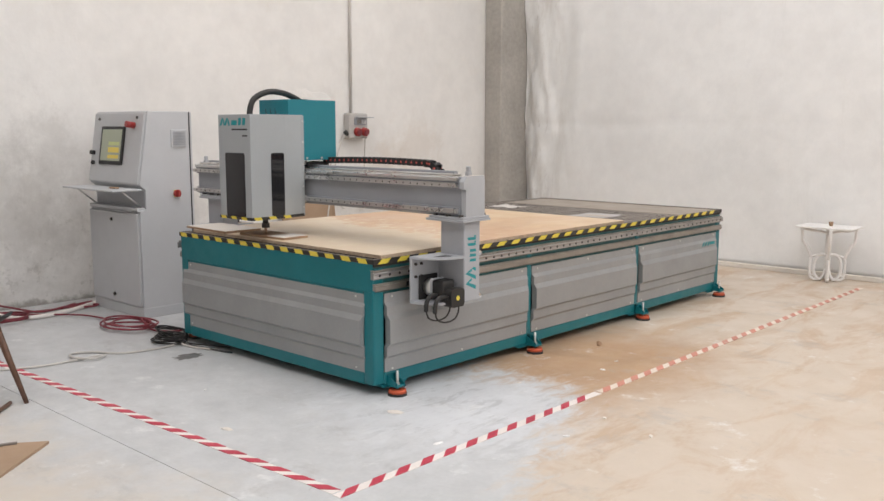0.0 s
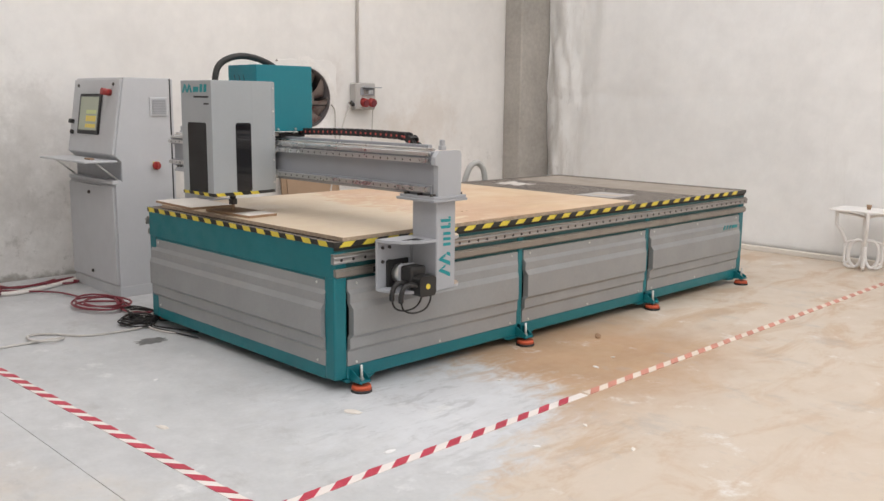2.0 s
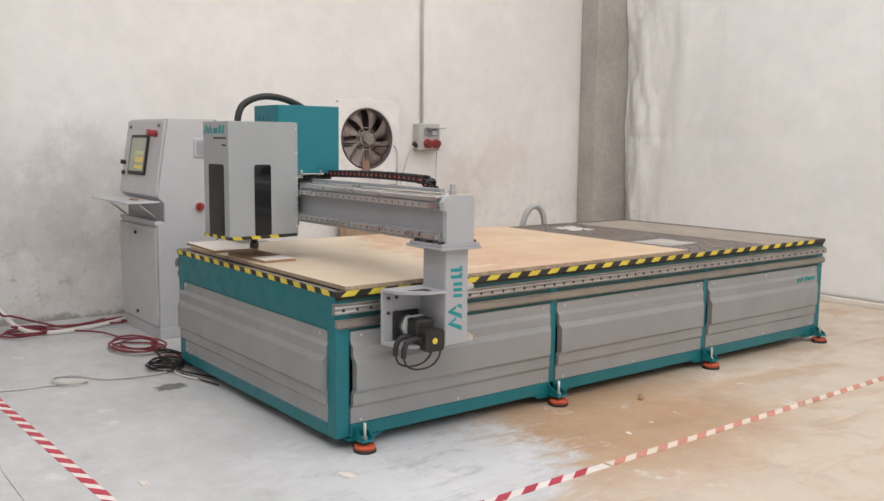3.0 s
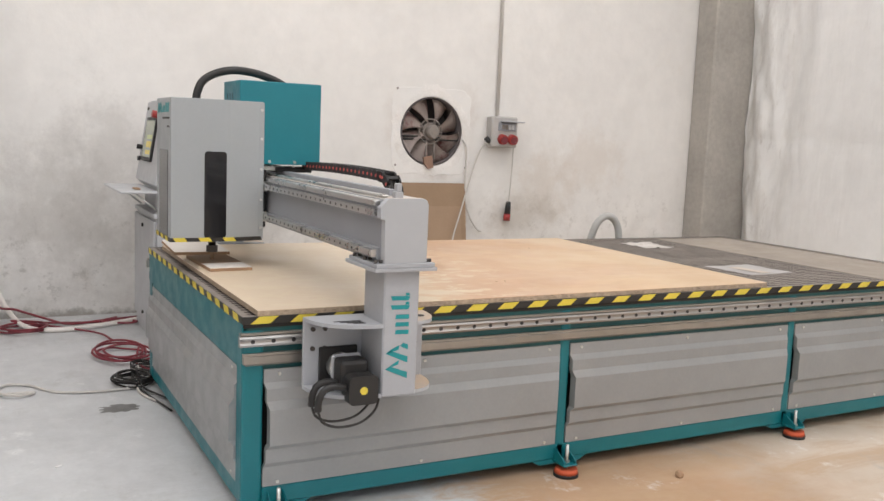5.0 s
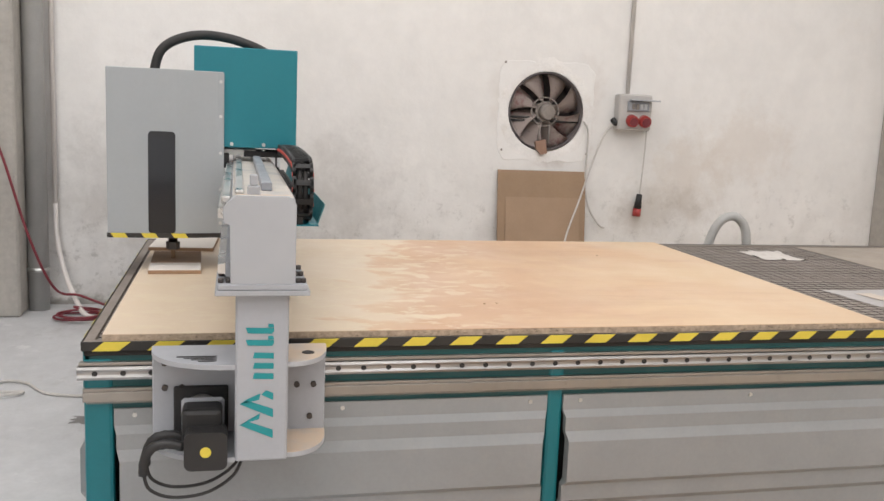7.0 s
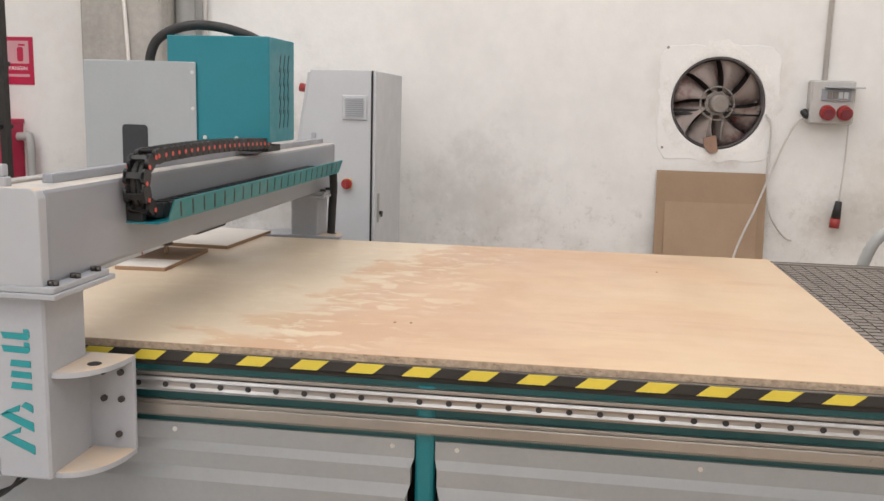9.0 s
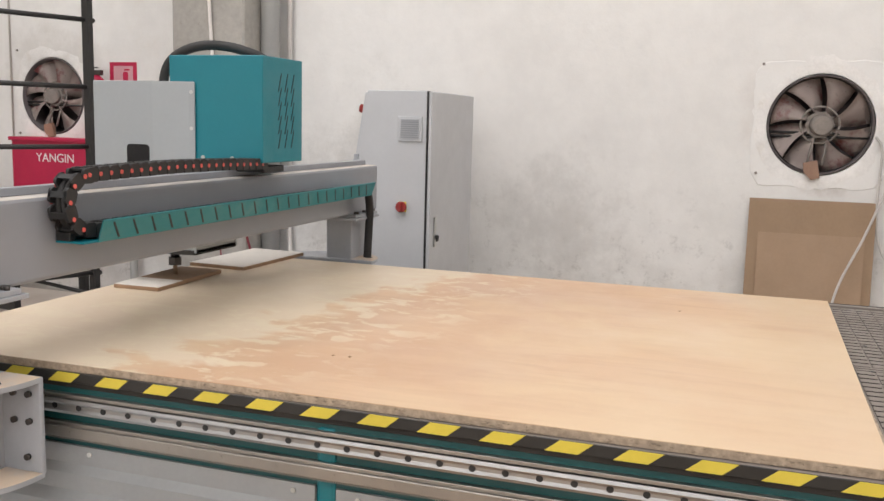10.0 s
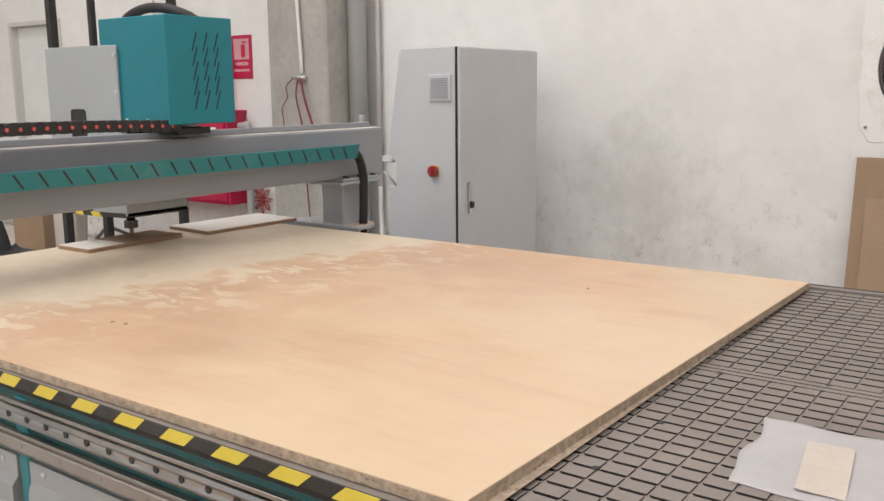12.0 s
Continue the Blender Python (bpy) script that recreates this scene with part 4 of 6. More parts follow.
# feet
def foot(x, y, s):
    f = part("foot", prism([(x, 0.062), (x + s * 0.085, 0.062), (x + s * 0.085, 0.075), (x + s * 0.012, 0.115), (x, 0.115)], "y", y + 0.028, y + 0.034), TEAL, table, "levelling foot on an orange pad")
    part("gusset", prism([(x, 0.062), (x + s * 0.085, 0.062), (x + s * 0.085, 0.075), (x + s * 0.012, 0.115), (x, 0.115)], "y", y - 0.034, y - 0.028), TEAL, f)
    part("foot_plate", box(x, x + s * 0.09, y - 0.038, y + 0.038, 0.052, 0.062, 0.002), TEAL, f)
    cx = x + s * 0.055
    xi = x - s * 0.085
    part("foot_block", prism([(max(y - 0.15, TY0 + 0.06), 0.061), (max(y - 0.11, TY0 + 0.08), 0.040), (min(y + 0.11, TY1 - 0.08), 0.040), (min(y + 0.15, TY1 - 0.06), 0.061)], "x", min(x - s * 0.002, xi), max(x - s * 0.002, xi)), TEAL, f)
    part("threaded_rod", rod((cx, y, 0.03), (cx, y, 0.145), 0.008, 10), ZINC, f)
    part("nut", rod((cx, y, 0.062), (cx, y, 0.074), 0.015, 6, smooth=False), ZINC, f)
    part("pad", rod((cx, y, 0.014), (cx, y, 0.036), 0.056, 28, r2=0.050), ORANGE, f, "orange rubber pad")
    part("pad_rim", rod((cx, y, 0.0), (cx, y, 0.015), 0.058, 28), BLACK, f)


for y in (3.915, 5.275, 6.765, 8.17):
    foot(TX1 - 0.005, y, 1), foot(TX0 + 0.005, y, -1)

# bed edge with hazard tape
PERIOD = 0.155
for name, x0, x1, y0, y1 in (("hazard_tape", TX1, TX1 + 0.004, TY0 - 0.004, TY1 + 0.004), ("hazard_tape", TX0 - 0.004, TX0, TY0 - 0.004, TY1 + 0.004),
                             ("hazard_tape", TX0 + 0.001, TX1 - 0.001, TY0 - 0.004, TY0), ("hazard_tape", TX0 + 0.001, TX1 - 0.001, TY1, TY1 + 0.004)):
    tape = part(name, box(x0, x1, y0, y1, 0.786, 0.815, 0.0015), BLACKTAPE, table, "black and yellow hazard tape")
    along_y = (y1 - y0) > (x1 - x0)
    if along_y:
        out_at = x1 if x0 > -5 else x0
        s = 1 if x0 > -5 else -1
        q = prism([(-0.008, 0.7862), (0.068, 0.7862), (0.102, 0.8142), (0.026, 0.8142)], "x", 0.0, s * 0.001)
        data = mesh_of("yellow_stripe", q, YELLOW)
        for k in range(28):
            piece("yellow_stripe", data, tape, pose(out_at, 3.815 + PERIOD * k, 0))
    else:
        s = -1 if y0 < 5 else 1
        q = prism([(0.018, 0.7862), (0.093, 0.7862), (0.075, 0.8142), (0.0, 0.8142)], "y", 0.0, s * 0.001)
        data = mesh_of("yellow_stripe", q, YELLOW)
        for k in range(14):
            piece("yellow_stripe", data, tape, pose(x0 + 0.01 + 0.146 * k, y0 if s < 0 else y1, 0))

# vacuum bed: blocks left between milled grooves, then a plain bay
part("bed_floor", box(TX0 + 0.032, TX1 - 0.032, TY0 + 0.032, 7.50, 0.790, 0.7975), HOLLOWSHADE, table, "groove bottom painted dark as shade")
part("bed_bay", box(TX0 + 0.034, TX1 - 0.034, 7.535, TY1 - 0.034, 0.797, 0.808, 0.002), SPOIL, table, "dusty plain spoil board")
# added strip, black to paint in the shade of the open gap
part("gap_shade_strip", box(TX0 + 0.034, TX1 - 0.034, 7.506, 7.532, 0.797, BEDZ - 0.0005), BLACK, table, "black strip painting the shaded gap between the beds")
GX, GY = 0.047, 0.0556


def shade_sides(b):
    """Groove shade painted in: every upright face takes the second material."""
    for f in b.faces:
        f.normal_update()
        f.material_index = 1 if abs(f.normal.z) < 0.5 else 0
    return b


block = mesh_of("bed_block", shade_sides(box(-GX / 2 + 0.0046, GX / 2 - 0.0046, -GY / 2 + 0.0028, GY / 2 - 0.0028, 0.797, BEDZ)), [BED, HOLLOWSHADE])
many = bmesh.new()
for j in range(19):
    y = 6.515 + GY * j
    if y < 7.5:
        box(TX0 + 0.05, TX1 - 0.034, y - 0.0055, y + 0.0055, 0.797, BEDZ - 0.0030, bm=many)
near_blocks = 0
for j in range(18):
    y = 6.515 + GY * (j + 0.5)
    if y > 7.49:
        break
    for i in range(42):
        x = TX1 - 0.034 - GX * (i + 0.5)
        if x < TX0 + 0.05:
            continue
        if i == 20:
            seam_x = x
            continue
        if j < 9 and i < 33:
            piece("bed_block", block, table, pose(x, y, 0))
            near_blocks += 1
        else:
            box(x - GX / 2 + 0.0045, x + GX / 2 - 0.0045, y - GY / 2 + 0.0022, y + GY / 2 - 0.0022, 0.797, BEDZ, bm=many)
box(seam_x - 0.0235, seam_x - 0.0025, TY0 + 0.08, 7.49, 0.797, BEDZ, bm=many), box(seam_x + 0.0025, seam_x + 0.0235, TY0 + 0.08, 7.49, 0.797, BEDZ, bm=many)
for i in range(42):          # the strip left free at the front edge
    x = TX1 - 0.034 - GX * (i + 0.5)
    box(x - GX / 2 + 0.006, x + GX / 2 - 0.006, TY0 + 0.034, TY0 + 0.075, 0.797, BEDZ, bm=many)
tagged(part("bed_rest", shade_sides(many), [BED, HOLLOWSHADE], table, "grey grooved vacuum bed"), kind="stuff")
pins = bmesh.new()
for x, y in ((-4.05, 6.62), (-4.32, 6.63), (-4.70, 6.62), (-5.05, 6.64), (-4.16, 7.06), (-4.75, 6.85), (-5.2, 6.95)):
    rod((x, y, BEDZ - 0.001), (x, y, BEDZ + 0.001), 0.008, 10, pins)
part("bed_screw", pins, BLACK, table)

# ---------------------------------------------------------------- things on the bed


def ply_box(grow, z0, z1):
    """The sheet lies a little askew on the bed."""
    out = bmesh.new()
    pts = [(-3.730 + grow, 3.836 - grow), (-3.752 + grow, 6.54 + grow), (-5.70 - grow, 6.575 + grow), (-5.69 - grow, 3.836 - grow)]
    return prism(pts, "z", z0, z1, out)


board = thing("plywood_sheet", (-4.72, 5.2, BEDZ), "large pale plywood sheet dusted with sawdust on the bed", "plywood")
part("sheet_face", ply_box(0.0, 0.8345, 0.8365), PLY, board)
part("sheet_core", ply_box(0.0003, BEDZ + 0.0085, 0.8345), PLYEDGE, board, "rough layered edge")
solid("backing_board", box(-5.72, -3.758, 3.846, 6.562, 0.8128, BEDZ + 0.0083), PLYEDGE, "thin brown backing board under the plywood", "board")


for x, y in ((-4.105, 5.112), (-4.112, 5.162), (-5.215, 6.02)):
    solid("dark_chip", box(x - 0.006, x + 0.006, y - 0.004, y + 0.004, 0.8365, 0.8385, 0.001), MDF, "tiny dark wood chip on the plywood", "wood chip", "chips on the plywood")


def sample(x0, x1, y0, y1, z, turn, face, label, strip=None):
    s = thing("sample_board", ((x0 + x1) / 2, (y0 + y1) / 2, z), label, "board", "sample boards")
    b = box(x0, x1, y0, y1, z, z + 0.015, 0.001)
    part("board_core", b, MDF, s)
    if strip:
        part("board_face", box(x0 + 0.001, strip, y0 + 0.001, y1 - 0.001, z + 0.0148, z + 0.0165), MDF, s, "brown bare strip")
        part("board_face", box(strip, x1 - 0.001, y0 + 0.001, y1 - 0.001, z + 0.0148, z + 0.0165), face, s)
    else:
        part("board_face", box(x0 + 0.001, x1 - 0.001, y0 + 0.001, y1 - 0.001, z + 0.0148, z + 0.0165), face, s)
    s.rotation_euler.z = radians(turn)
    return s


sample(-5.16, -4.69, 3.87, 4.075, 0.8368, 2.0, WHITEWOOD, "small white faced test board under the cutter", -4.86)
sample(-5.80, -5.27, 3.84, 4.13, 0.8368, -3.0, WHITEWOOD, "white test board lying on the plywood")


def film_sheet(name, cx, cy, w, h, z, amp, seed, mat, label, turn=0.0):
    out = bmesh.new()
    n = 26
    g = []
    for i in range(n + 1):
        row = []
        for j in range(n + 1):
            u, v = i / n - 0.5, j / n - 0.5
            e = 1 + 0.10 * noise.noise((u * 3 + seed, v * 3, seed))
            x, y = u * w * e, v * h * e
            zz = amp * max(0, noise.noise((u * 4 + seed, v * 4, 7)) + 0.25 * noise.noise((u * 11, v * 11 + seed, 2)))
            row.append(out.verts.new((cx + x * math.cos(turn) - y * math.sin(turn), cy + x * math.sin(turn) + y * math.cos(turn), z + 0.001 + zz)))
        g.append(row)
    for i in range(n):
        for j in range(n):
            out.faces.new((g[i][j], g[i + 1][j], g[i + 1][j + 1], g[i][j + 1])).smooth = True
    ob = solid(name, out, mat, label, "sheet")
    mod = ob.modifiers.new("thick", "SOLIDIFY")
    mod.thickness, mod.offset = 0.0006, 1.0
    return ob


film_sheet("crumpled_paper", -5.42, 7.16, 0.30, 0.24, BEDZ, 0.024, 3, OLDPAPER, "crumpled white paper on the vacuum bed")
film_sheet("milky_sheet", -4.30, 6.99, 0.34, 0.36, BEDZ, 0.004, 8, PLASTICBAG, "milky plastic film lying on the vacuum bed", 0.06)
solid("veneer_piece", prism([(-4.374, 6.898), (-4.152, 6.930), (-4.150, 7.010), (-4.380, 6.980)], "z", BEDZ + 0.0050, BEDZ + 0.0060), PALEVENEER, "beige veneer piece on the plastic film", "veneer")
solid("vacuum_hose", tube([(-6.02, 7.06, 0.35), (-6.0, 7.08, 0.70), (-5.98, 7.13, 0.90), (-5.97, 7.22, 0.965), (-5.96, 7.30, 0.92), (-5.95, 7.33, 0.80), (-5.95, 7.34, 0.5), (-5.97, 7.34, 0.03)], 0.027, 12, 10, ribs=0.07), GREYPIPE, "ribbed grey vacuum hose looping up behind the bed", "hose")


# ---------------------------------------------------------------- gantry
BX0, BX1, BY0, BY1, BZ0, BZ1 = -6.19, -3.405, 4.205, 4.375, 1.05, 1.287
gantry = thing("gantry", ((BX0 + BX1) / 2, 4.28, 0.55), "grey steel gantry bridging the router table", "gantry")
part("beam", box(BX0, BX1 - 0.031, BY0, BY1, BZ0, BZ1, 0.012, seg=2), BEAMDUST, gantry)
end_plan = [(BY0, BZ0), (BY0, 1.212), (BY0 - 0.020, 1.215), (BY0 - 0.020, 1.256), (BY0 - 0.008, 1.270), (BY0 + 0.014, BZ1 + 0.003), (BY1 - 0.022, BZ1 + 0.003), (BY1 - 0.006, BZ1 - 0.004), (BY1 + 0.001, BZ1 - 0.022), (BY1 + 0.001, BZ0)]
part("beam_end", prism(end_plan, "x", BX1 - 0.031, BX1 + 0.003, bevel=0.002), GREYDUST, gantry, "grey stepped end plate")
pin = mesh_of("rail_pin", rod((-0.001, 0, 0), (0.001, 0, 0), 0.0048, 8, smooth=False), BLACK)
for z in (1.235, 1.085):
    lip = part("beam_flange", box(BX0, BX1 - 0.04, BY0 - 0.014, BY0 + 0.002, z - 0.022, z + 0.022, 0.002), BEAMGREY, gantry)
    rl = part("beam_rail", prism([(BY0 - 0.034, z - 0.012), (BY0 - 0.034, z + 0.012), (BY0 - 0.013, z + 0.014), (BY0 - 0.013, z - 0.014)], "x", BX0 - 0.02, BX1 - 0.045), CHROME, gantry, "polished guide rail")
    for k in range(44):
        piece("rail_hole", pin, rl, pose(BX0 + 0.03 + 0.06 * k, BY0 - 0.0345, z, 0, 0, -90))
for z in (1.265,):
    part("beam_rack", box(BX0, BX1 - 0.05, BY0 - 0.026, BY0 + 0.0, z - 0.006, z + 0.016, 0.004), CHROME, gantry, "bright ground strip")
part("top_strip", box(BX0 + 0.03, BX1 - 0.16, BY0 + 0.082, BY0 + 0.112, BZ1, BZ1 + 0.024, 0.002), BEAMGREY, gantry)
part("top_rail", box(BX0 + 0.01, BX1 - 0.05, BY0 + 0.010, BY0 + 0.034, BZ1, BZ1 + 0.012, 0.004), CHROME, gantry, "bright ground strip")
for x in (BX1 - 0.03, BX0 + 0.03):
    nub = box(x - 0.014, x + 0.014, BY0 + 0.042, BY0 + 0.076, BZ1, BZ1 + 0.026, 0.003)
    box(x - 0.012, x + 0.012, BY0 + 0.048, BY0 + 0.070, BZ1 + 0.026, BZ1 + 0.056, 0.003, nub)
    part("end_stop", nub, GREY, gantry)


def half_shelf(x_in, x_out, y_post, y_tip, z0, z1):
    """A shelf with a quarter-round outer edge from the post to the tip of the back plate."""
    pts = [(x_in, y_post)]
    for k in range(13):
        a = radians(90 * k / 12)
        pts.append((x_in + (x_out - x_in) * math.cos(a) ** 0.8, y_post + (y_tip - y_post) * math.sin(a) ** 0.9))
    return prism(pts, "z", z0, z1)


def leg(x_face, s):
    """One gantry leg; x_face is its outer face, s the outward way."""
    inner = x_face - s * 0.19
    post = part("leg_post", box(min(inner, x_face), max(inner, x_face), 4.219, 4.362, 0.545, 1.022, 0.006), GREY, gantry, "square grey gantry leg")
    part("leg_plate", box(min(x_face - s * 0.26, x_face + s * 0.035), max(x_face - s * 0.26, x_face + s * 0.035), 4.165, 4.415, 1.022, 1.036, 0.002), GREY, gantry)
    part("beam_foot", box(min(x_face - s * 0.24, x_face + s * 0.03), max(x_face - s * 0.24, x_face + s * 0.03), 4.172, 4.408, 1.0365, 1.052, 0.002), GREY, gantry)
    for y in (4.18, 4.20, 4.385, 4.398):
        for dx in (0.0, -0.1, -0.2):
            part("bolt", rod((x_face + s * dx, y, 1.05), (x_face + s * dx, y, 1.064), 0.008, 8), BOLT, gantry)
    back_x = x_face - s * 0.215
    plate = part("carriage_plate", box(back_x - 0.008, back_x + 0.008, 3.985, 4.485, 0.555, 0.822, 0.003), GREY, gantry, "bolted grey carriage plate")
    part("rail_carriage", box(min(back_x - s * 0.04, back_x - s * 0.009), max(back_x - s * 0.04, back_x - s * 0.009), 4.02, 4.45, 0.696, 0.744, 0.003), ZINC, gantry)
    for y, z in ((4.02, 0.775), (4.068, 0.775), (4.02, 0.70), (4.068, 0.70), (4.45, 0.70), (4.45, 0.775), (4.40, 0.775), (4.40, 0.70), (4.44, 0.60)):
        part("bolt", rod((back_x + s * 0.007, y, z), (back_x + s * 0.018, y, z), 0.009, 8), BOLT, plate)
    for z0 in (0.809, 0.545):
        part("bracket_shelf", half_shelf(back_x, x_face, 4.22, 3.985, z0, z0 + 0.014), GREY, gantry, "curved bracket shelf")
        part("bracket_shelf", half_shelf(back_x, x_face - s * 0.02, 4.361, 4.485, z0, z0 + 0.014), GREYDUST, gantry, "curved bracket shelf with sawdust")
    part("web", box(min(back_x, inner), max(back_x, inner), 4.222, 4.358, 0.56, 0.822), GREY, gantry)
    part("cable_hole", rod((back_x + s * 0.10, 4.425, 0.8225), (back_x + s * 0.10, 4.425, 0.8245), 0.018, 16, smooth=False), BLACK, gantry)
    return back_x


bx = leg(-3.425, 1)
leg(-6.085, -1)
slots = bmesh.new()
for k in range(4):
    prism([(-3.52 + 0.016 * k, 4.06 + 0.02 * k), (-3.512 + 0.016 * k, 4.06 + 0.02 * k), (-3.512 + 0.016 * k, 4.16), (-3.52 + 0.016 * k, 4.17)], "z", 0.8225, 0.8245, slots)
part("shelf_slots", slots, BLACK, gantry)
# teal mark on the leg face, drawn as plain shapes
xf = -3.4245


def mark_bar(pts):
    part("mark_bar", prism(pts, "x", xf, xf + 0.0015), LOGO, gantry, "plain teal mark")


# u runs up the leg, v across it from the far edge
def mark_shape(pts):
    mark_bar([(4.322 - v, u) for u, v in pts])


for u in (0.612, 0.672):
    mark_shape([(u, 0.0), (u + 0.024, 0.0), (u + 0.050, 0.070), (u + 0.040, 0.090)])
mark_shape([(0.655, 0.085), (0.669, 0.062), (0.684, 0.035), (0.668, 0.038)])
mark_shape([(0.712, 0.090), (0.724, 0.074), (0.742, 0.035), (0.724, 0.038)])
mark_shape([(0.722, 0.0), (0.742, 0.0), (0.750, 0.020), (0.738, 0.032)])
for k in range(3):
    mark_shape([(0.782 + 0.029 * k, 0.0), (0.798 + 0.029 * k, 0.0), (0.800 + 0.029 * k, 0.052), (0.784 + 0.029 * k, 0.056)])
for u in (0.876, 0.910):
    mark_shape([(u, 0.006), (u + 0.008, 0.0), (u + 0.016, 0.0), (u + 0.018, 0.076), (u + 0.002, 0.070)])
    mark_shape([(u + 0.018, 0.0), (u + 0.028, 0.002), (u + 0.028, 0.016), (u + 0.018, 0.016)])


def drive_motor():
    d = thing("drive_motor", (bx, 4.12, 0.64), "black servo motor with round plugs on the gantry leg", "motor")
    part("flange", box(bx + 0.008, bx + 0.022, 4.045, 4.20, 0.560, 0.705, 0.004), BLACK, d)
    part("gearbox", rod((bx + 0.02, 4.125, 0.63), (bx + 0.075, 4.125, 0.63), 0.052, 24), ZINC, d, "silver gearbox ring")
    part("mount", box(bx + 0.072, bx + 0.088, 4.07, 4.19, 0.57, 0.69, 0.008), GREY, d)
    part("motor_body", box(bx + 0.088, bx + 0.175, 4.075, 4.185, 0.575, 0.685, 0.014, seg=2), BLACK, d)
    end = part("encoder_cap", prism(rounded(4.085, 4.20, 0.532, 0.64, 0.02), "x", bx + 0.16, bx + 0.235), BLACK, d)
    part("yellow_label", rod((bx + 0.235, 4.142, 0.585), (bx + 0.2365, 4.142, 0.585), 0.015, 16, smooth=False), YELLOW, end, "round yellow label")
    for dy, x in ((0.0, bx + 0.205), (0.0, bx + 0.135)):
        y0 = 4.085
        p = part("round_plug", tube([(x, y0, 0.592), (x, y0 - 0.045, 0.602), (x, y0 - 0.085, 0.592), (x, y0 - 0.105, 0.556), (x, y0 - 0.108, 0.515)], 0.0125, 12, 4, ribs=0.12), BLACK, d, "elbow cable plug")
        part("cable", tube([(x, y0 - 0.108, 0.52), (x + 0.005, y0 - 0.09, 0.475), (x + 0.01, y0 - 0.03, 0.452), (x, y0 + 0.06, 0.457), (x - 0.03, y0 + 0.13, 0.49), (x - 0.06, y0 + 0.16, 0.54)], 0.0048, 8), RUBBER, p)


drive_motor()

# chain tray on the back of the beam
tray = part("chain_tray", box(-5.87, -3.83, BY1 + 0.001, BY1 + 0.099, 1.153, 1.158), TEALBOX, gantry, "teal cable tray with slotted lip")
lip = part("tray_lip", prism([(BY1 + 0.098, 1.153), (BY1 + 0.102, 1.153), (BY1 + 0.124, 1.217), (BY1 + 0.120, 1.219)], "x", -5.87, -3.885), TRAYTEAL, tray, "teal slotted lip")
slit = mesh_of("tray_slit", prism([(0.0, 0.008), (0.009, 0.008), (0.049, 0.060), (0.040, 0.060)], "y", 0.0, 0.0012), BLACK)
for k in range(22):
    piece("tray_slit", slit, lip, pose(-3.975 - 0.087 * k, BY1 + 0.102, 1.153, -18.5))
part("tray_end", box(-3.855, -3.83, BY1 + 0.001, BY1 + 0.05, 1.1585, 1.225, 0.002), BLACK, tray)
solid("tray_cable", tube([(-5.84, BY1 + 0.05, 1.18), (-5.92, BY1 + 0.055, 1.17), (-5.97, BY1 + 0.05, 1.08), (-5.985, BY1 + 0.04, 0.95), (-5.98, BY1 + 0.03, 0.70)], 0.021, 10), RUBBER, "black cable hose dropping beside the far leg", "hose")


def cable_chain():
    c = thing("cable_chain", (-4.2, BY1 + 0.05, 1.17), "black plastic cable chain with red dots", "cable chain")
    y0, y1 = BY1 + 0.014, BY1 + 0.078
    r, zc, xc = 0.077, 1.264, -3.885
    pitch = 0.046
    path = []
    x = -4.87
    while x < xc:
        path.append((x, zc + r + 0.010 * math.sin((x + 4.87) * 2.9), 0.0))
        x += pitch
    n = int(math.pi * r / pitch)
    for k in range(n + 1):
        a = math.pi / 2 - math.pi * k / n
        path.append((xc + r * math.cos(a), zc + r * math.sin(a), math.degrees(a) - 90))
    x = xc - pitch
    while x > -5.6:
        path.append((x, zc - r - 0.004, 180.0))
        x -= pitch
    link = bmesh.new()
    for y in (y0, y1 - 0.010):
        prism(rounded(-0.0215, 0.0215, -0.021, 0.021, 0.010, 4), "y", y - y0, y - y0 + 0.010, link)
    box(-0.009, 0.009, 0.002, y1 - y0 - 0.002, 0.015, 0.021, bm=link)
    box(-0.009, 0.009, 0.002, y1 - y0 - 0.002, -0.021, -0.015, bm=link)
    data = mesh_of("chain_link", link, BLACK)
    dot = mesh_of("red_dot", rod((0, 0, 0), (0, 0.002, 0), 0.0068, 10, smooth=False), REDDOT)
    for x, z, a in path:
        lk = piece("chain_link", data, c, Matrix.Translation((x, y0, z)) @ Matrix.Rotation(radians(-a), 4, "Y"))
        if z > 1.2:
            for y in (y0 - 0.002, y1):
                piece("red_dot", dot, c, Matrix.Translation((x + 0.018 * math.cos(radians(a)), y, z + 0.018 * math.sin(radians(a)))))
    for off, r2, mat in ((0.022, 0.009, RUBBER), (0.040, 0.008, RUBBER)):
        pts = [(-4.85 + 0.1 * k, y0 + off, zc + r) for k in range(10)]
        pts += [(xc + r * math.cos(a), y0 + off, zc + r * math.sin(a)) for a in [math.pi / 2 - math.pi * k / 6 for k in range(7)]]
        pts += [(xc - 0.1 - 0.2 * k, y0 + off, zc - r) for k in range(9)]
        part("inner_cable", tube(pts, r2, 8, 3), mat, c)


cable_chain()


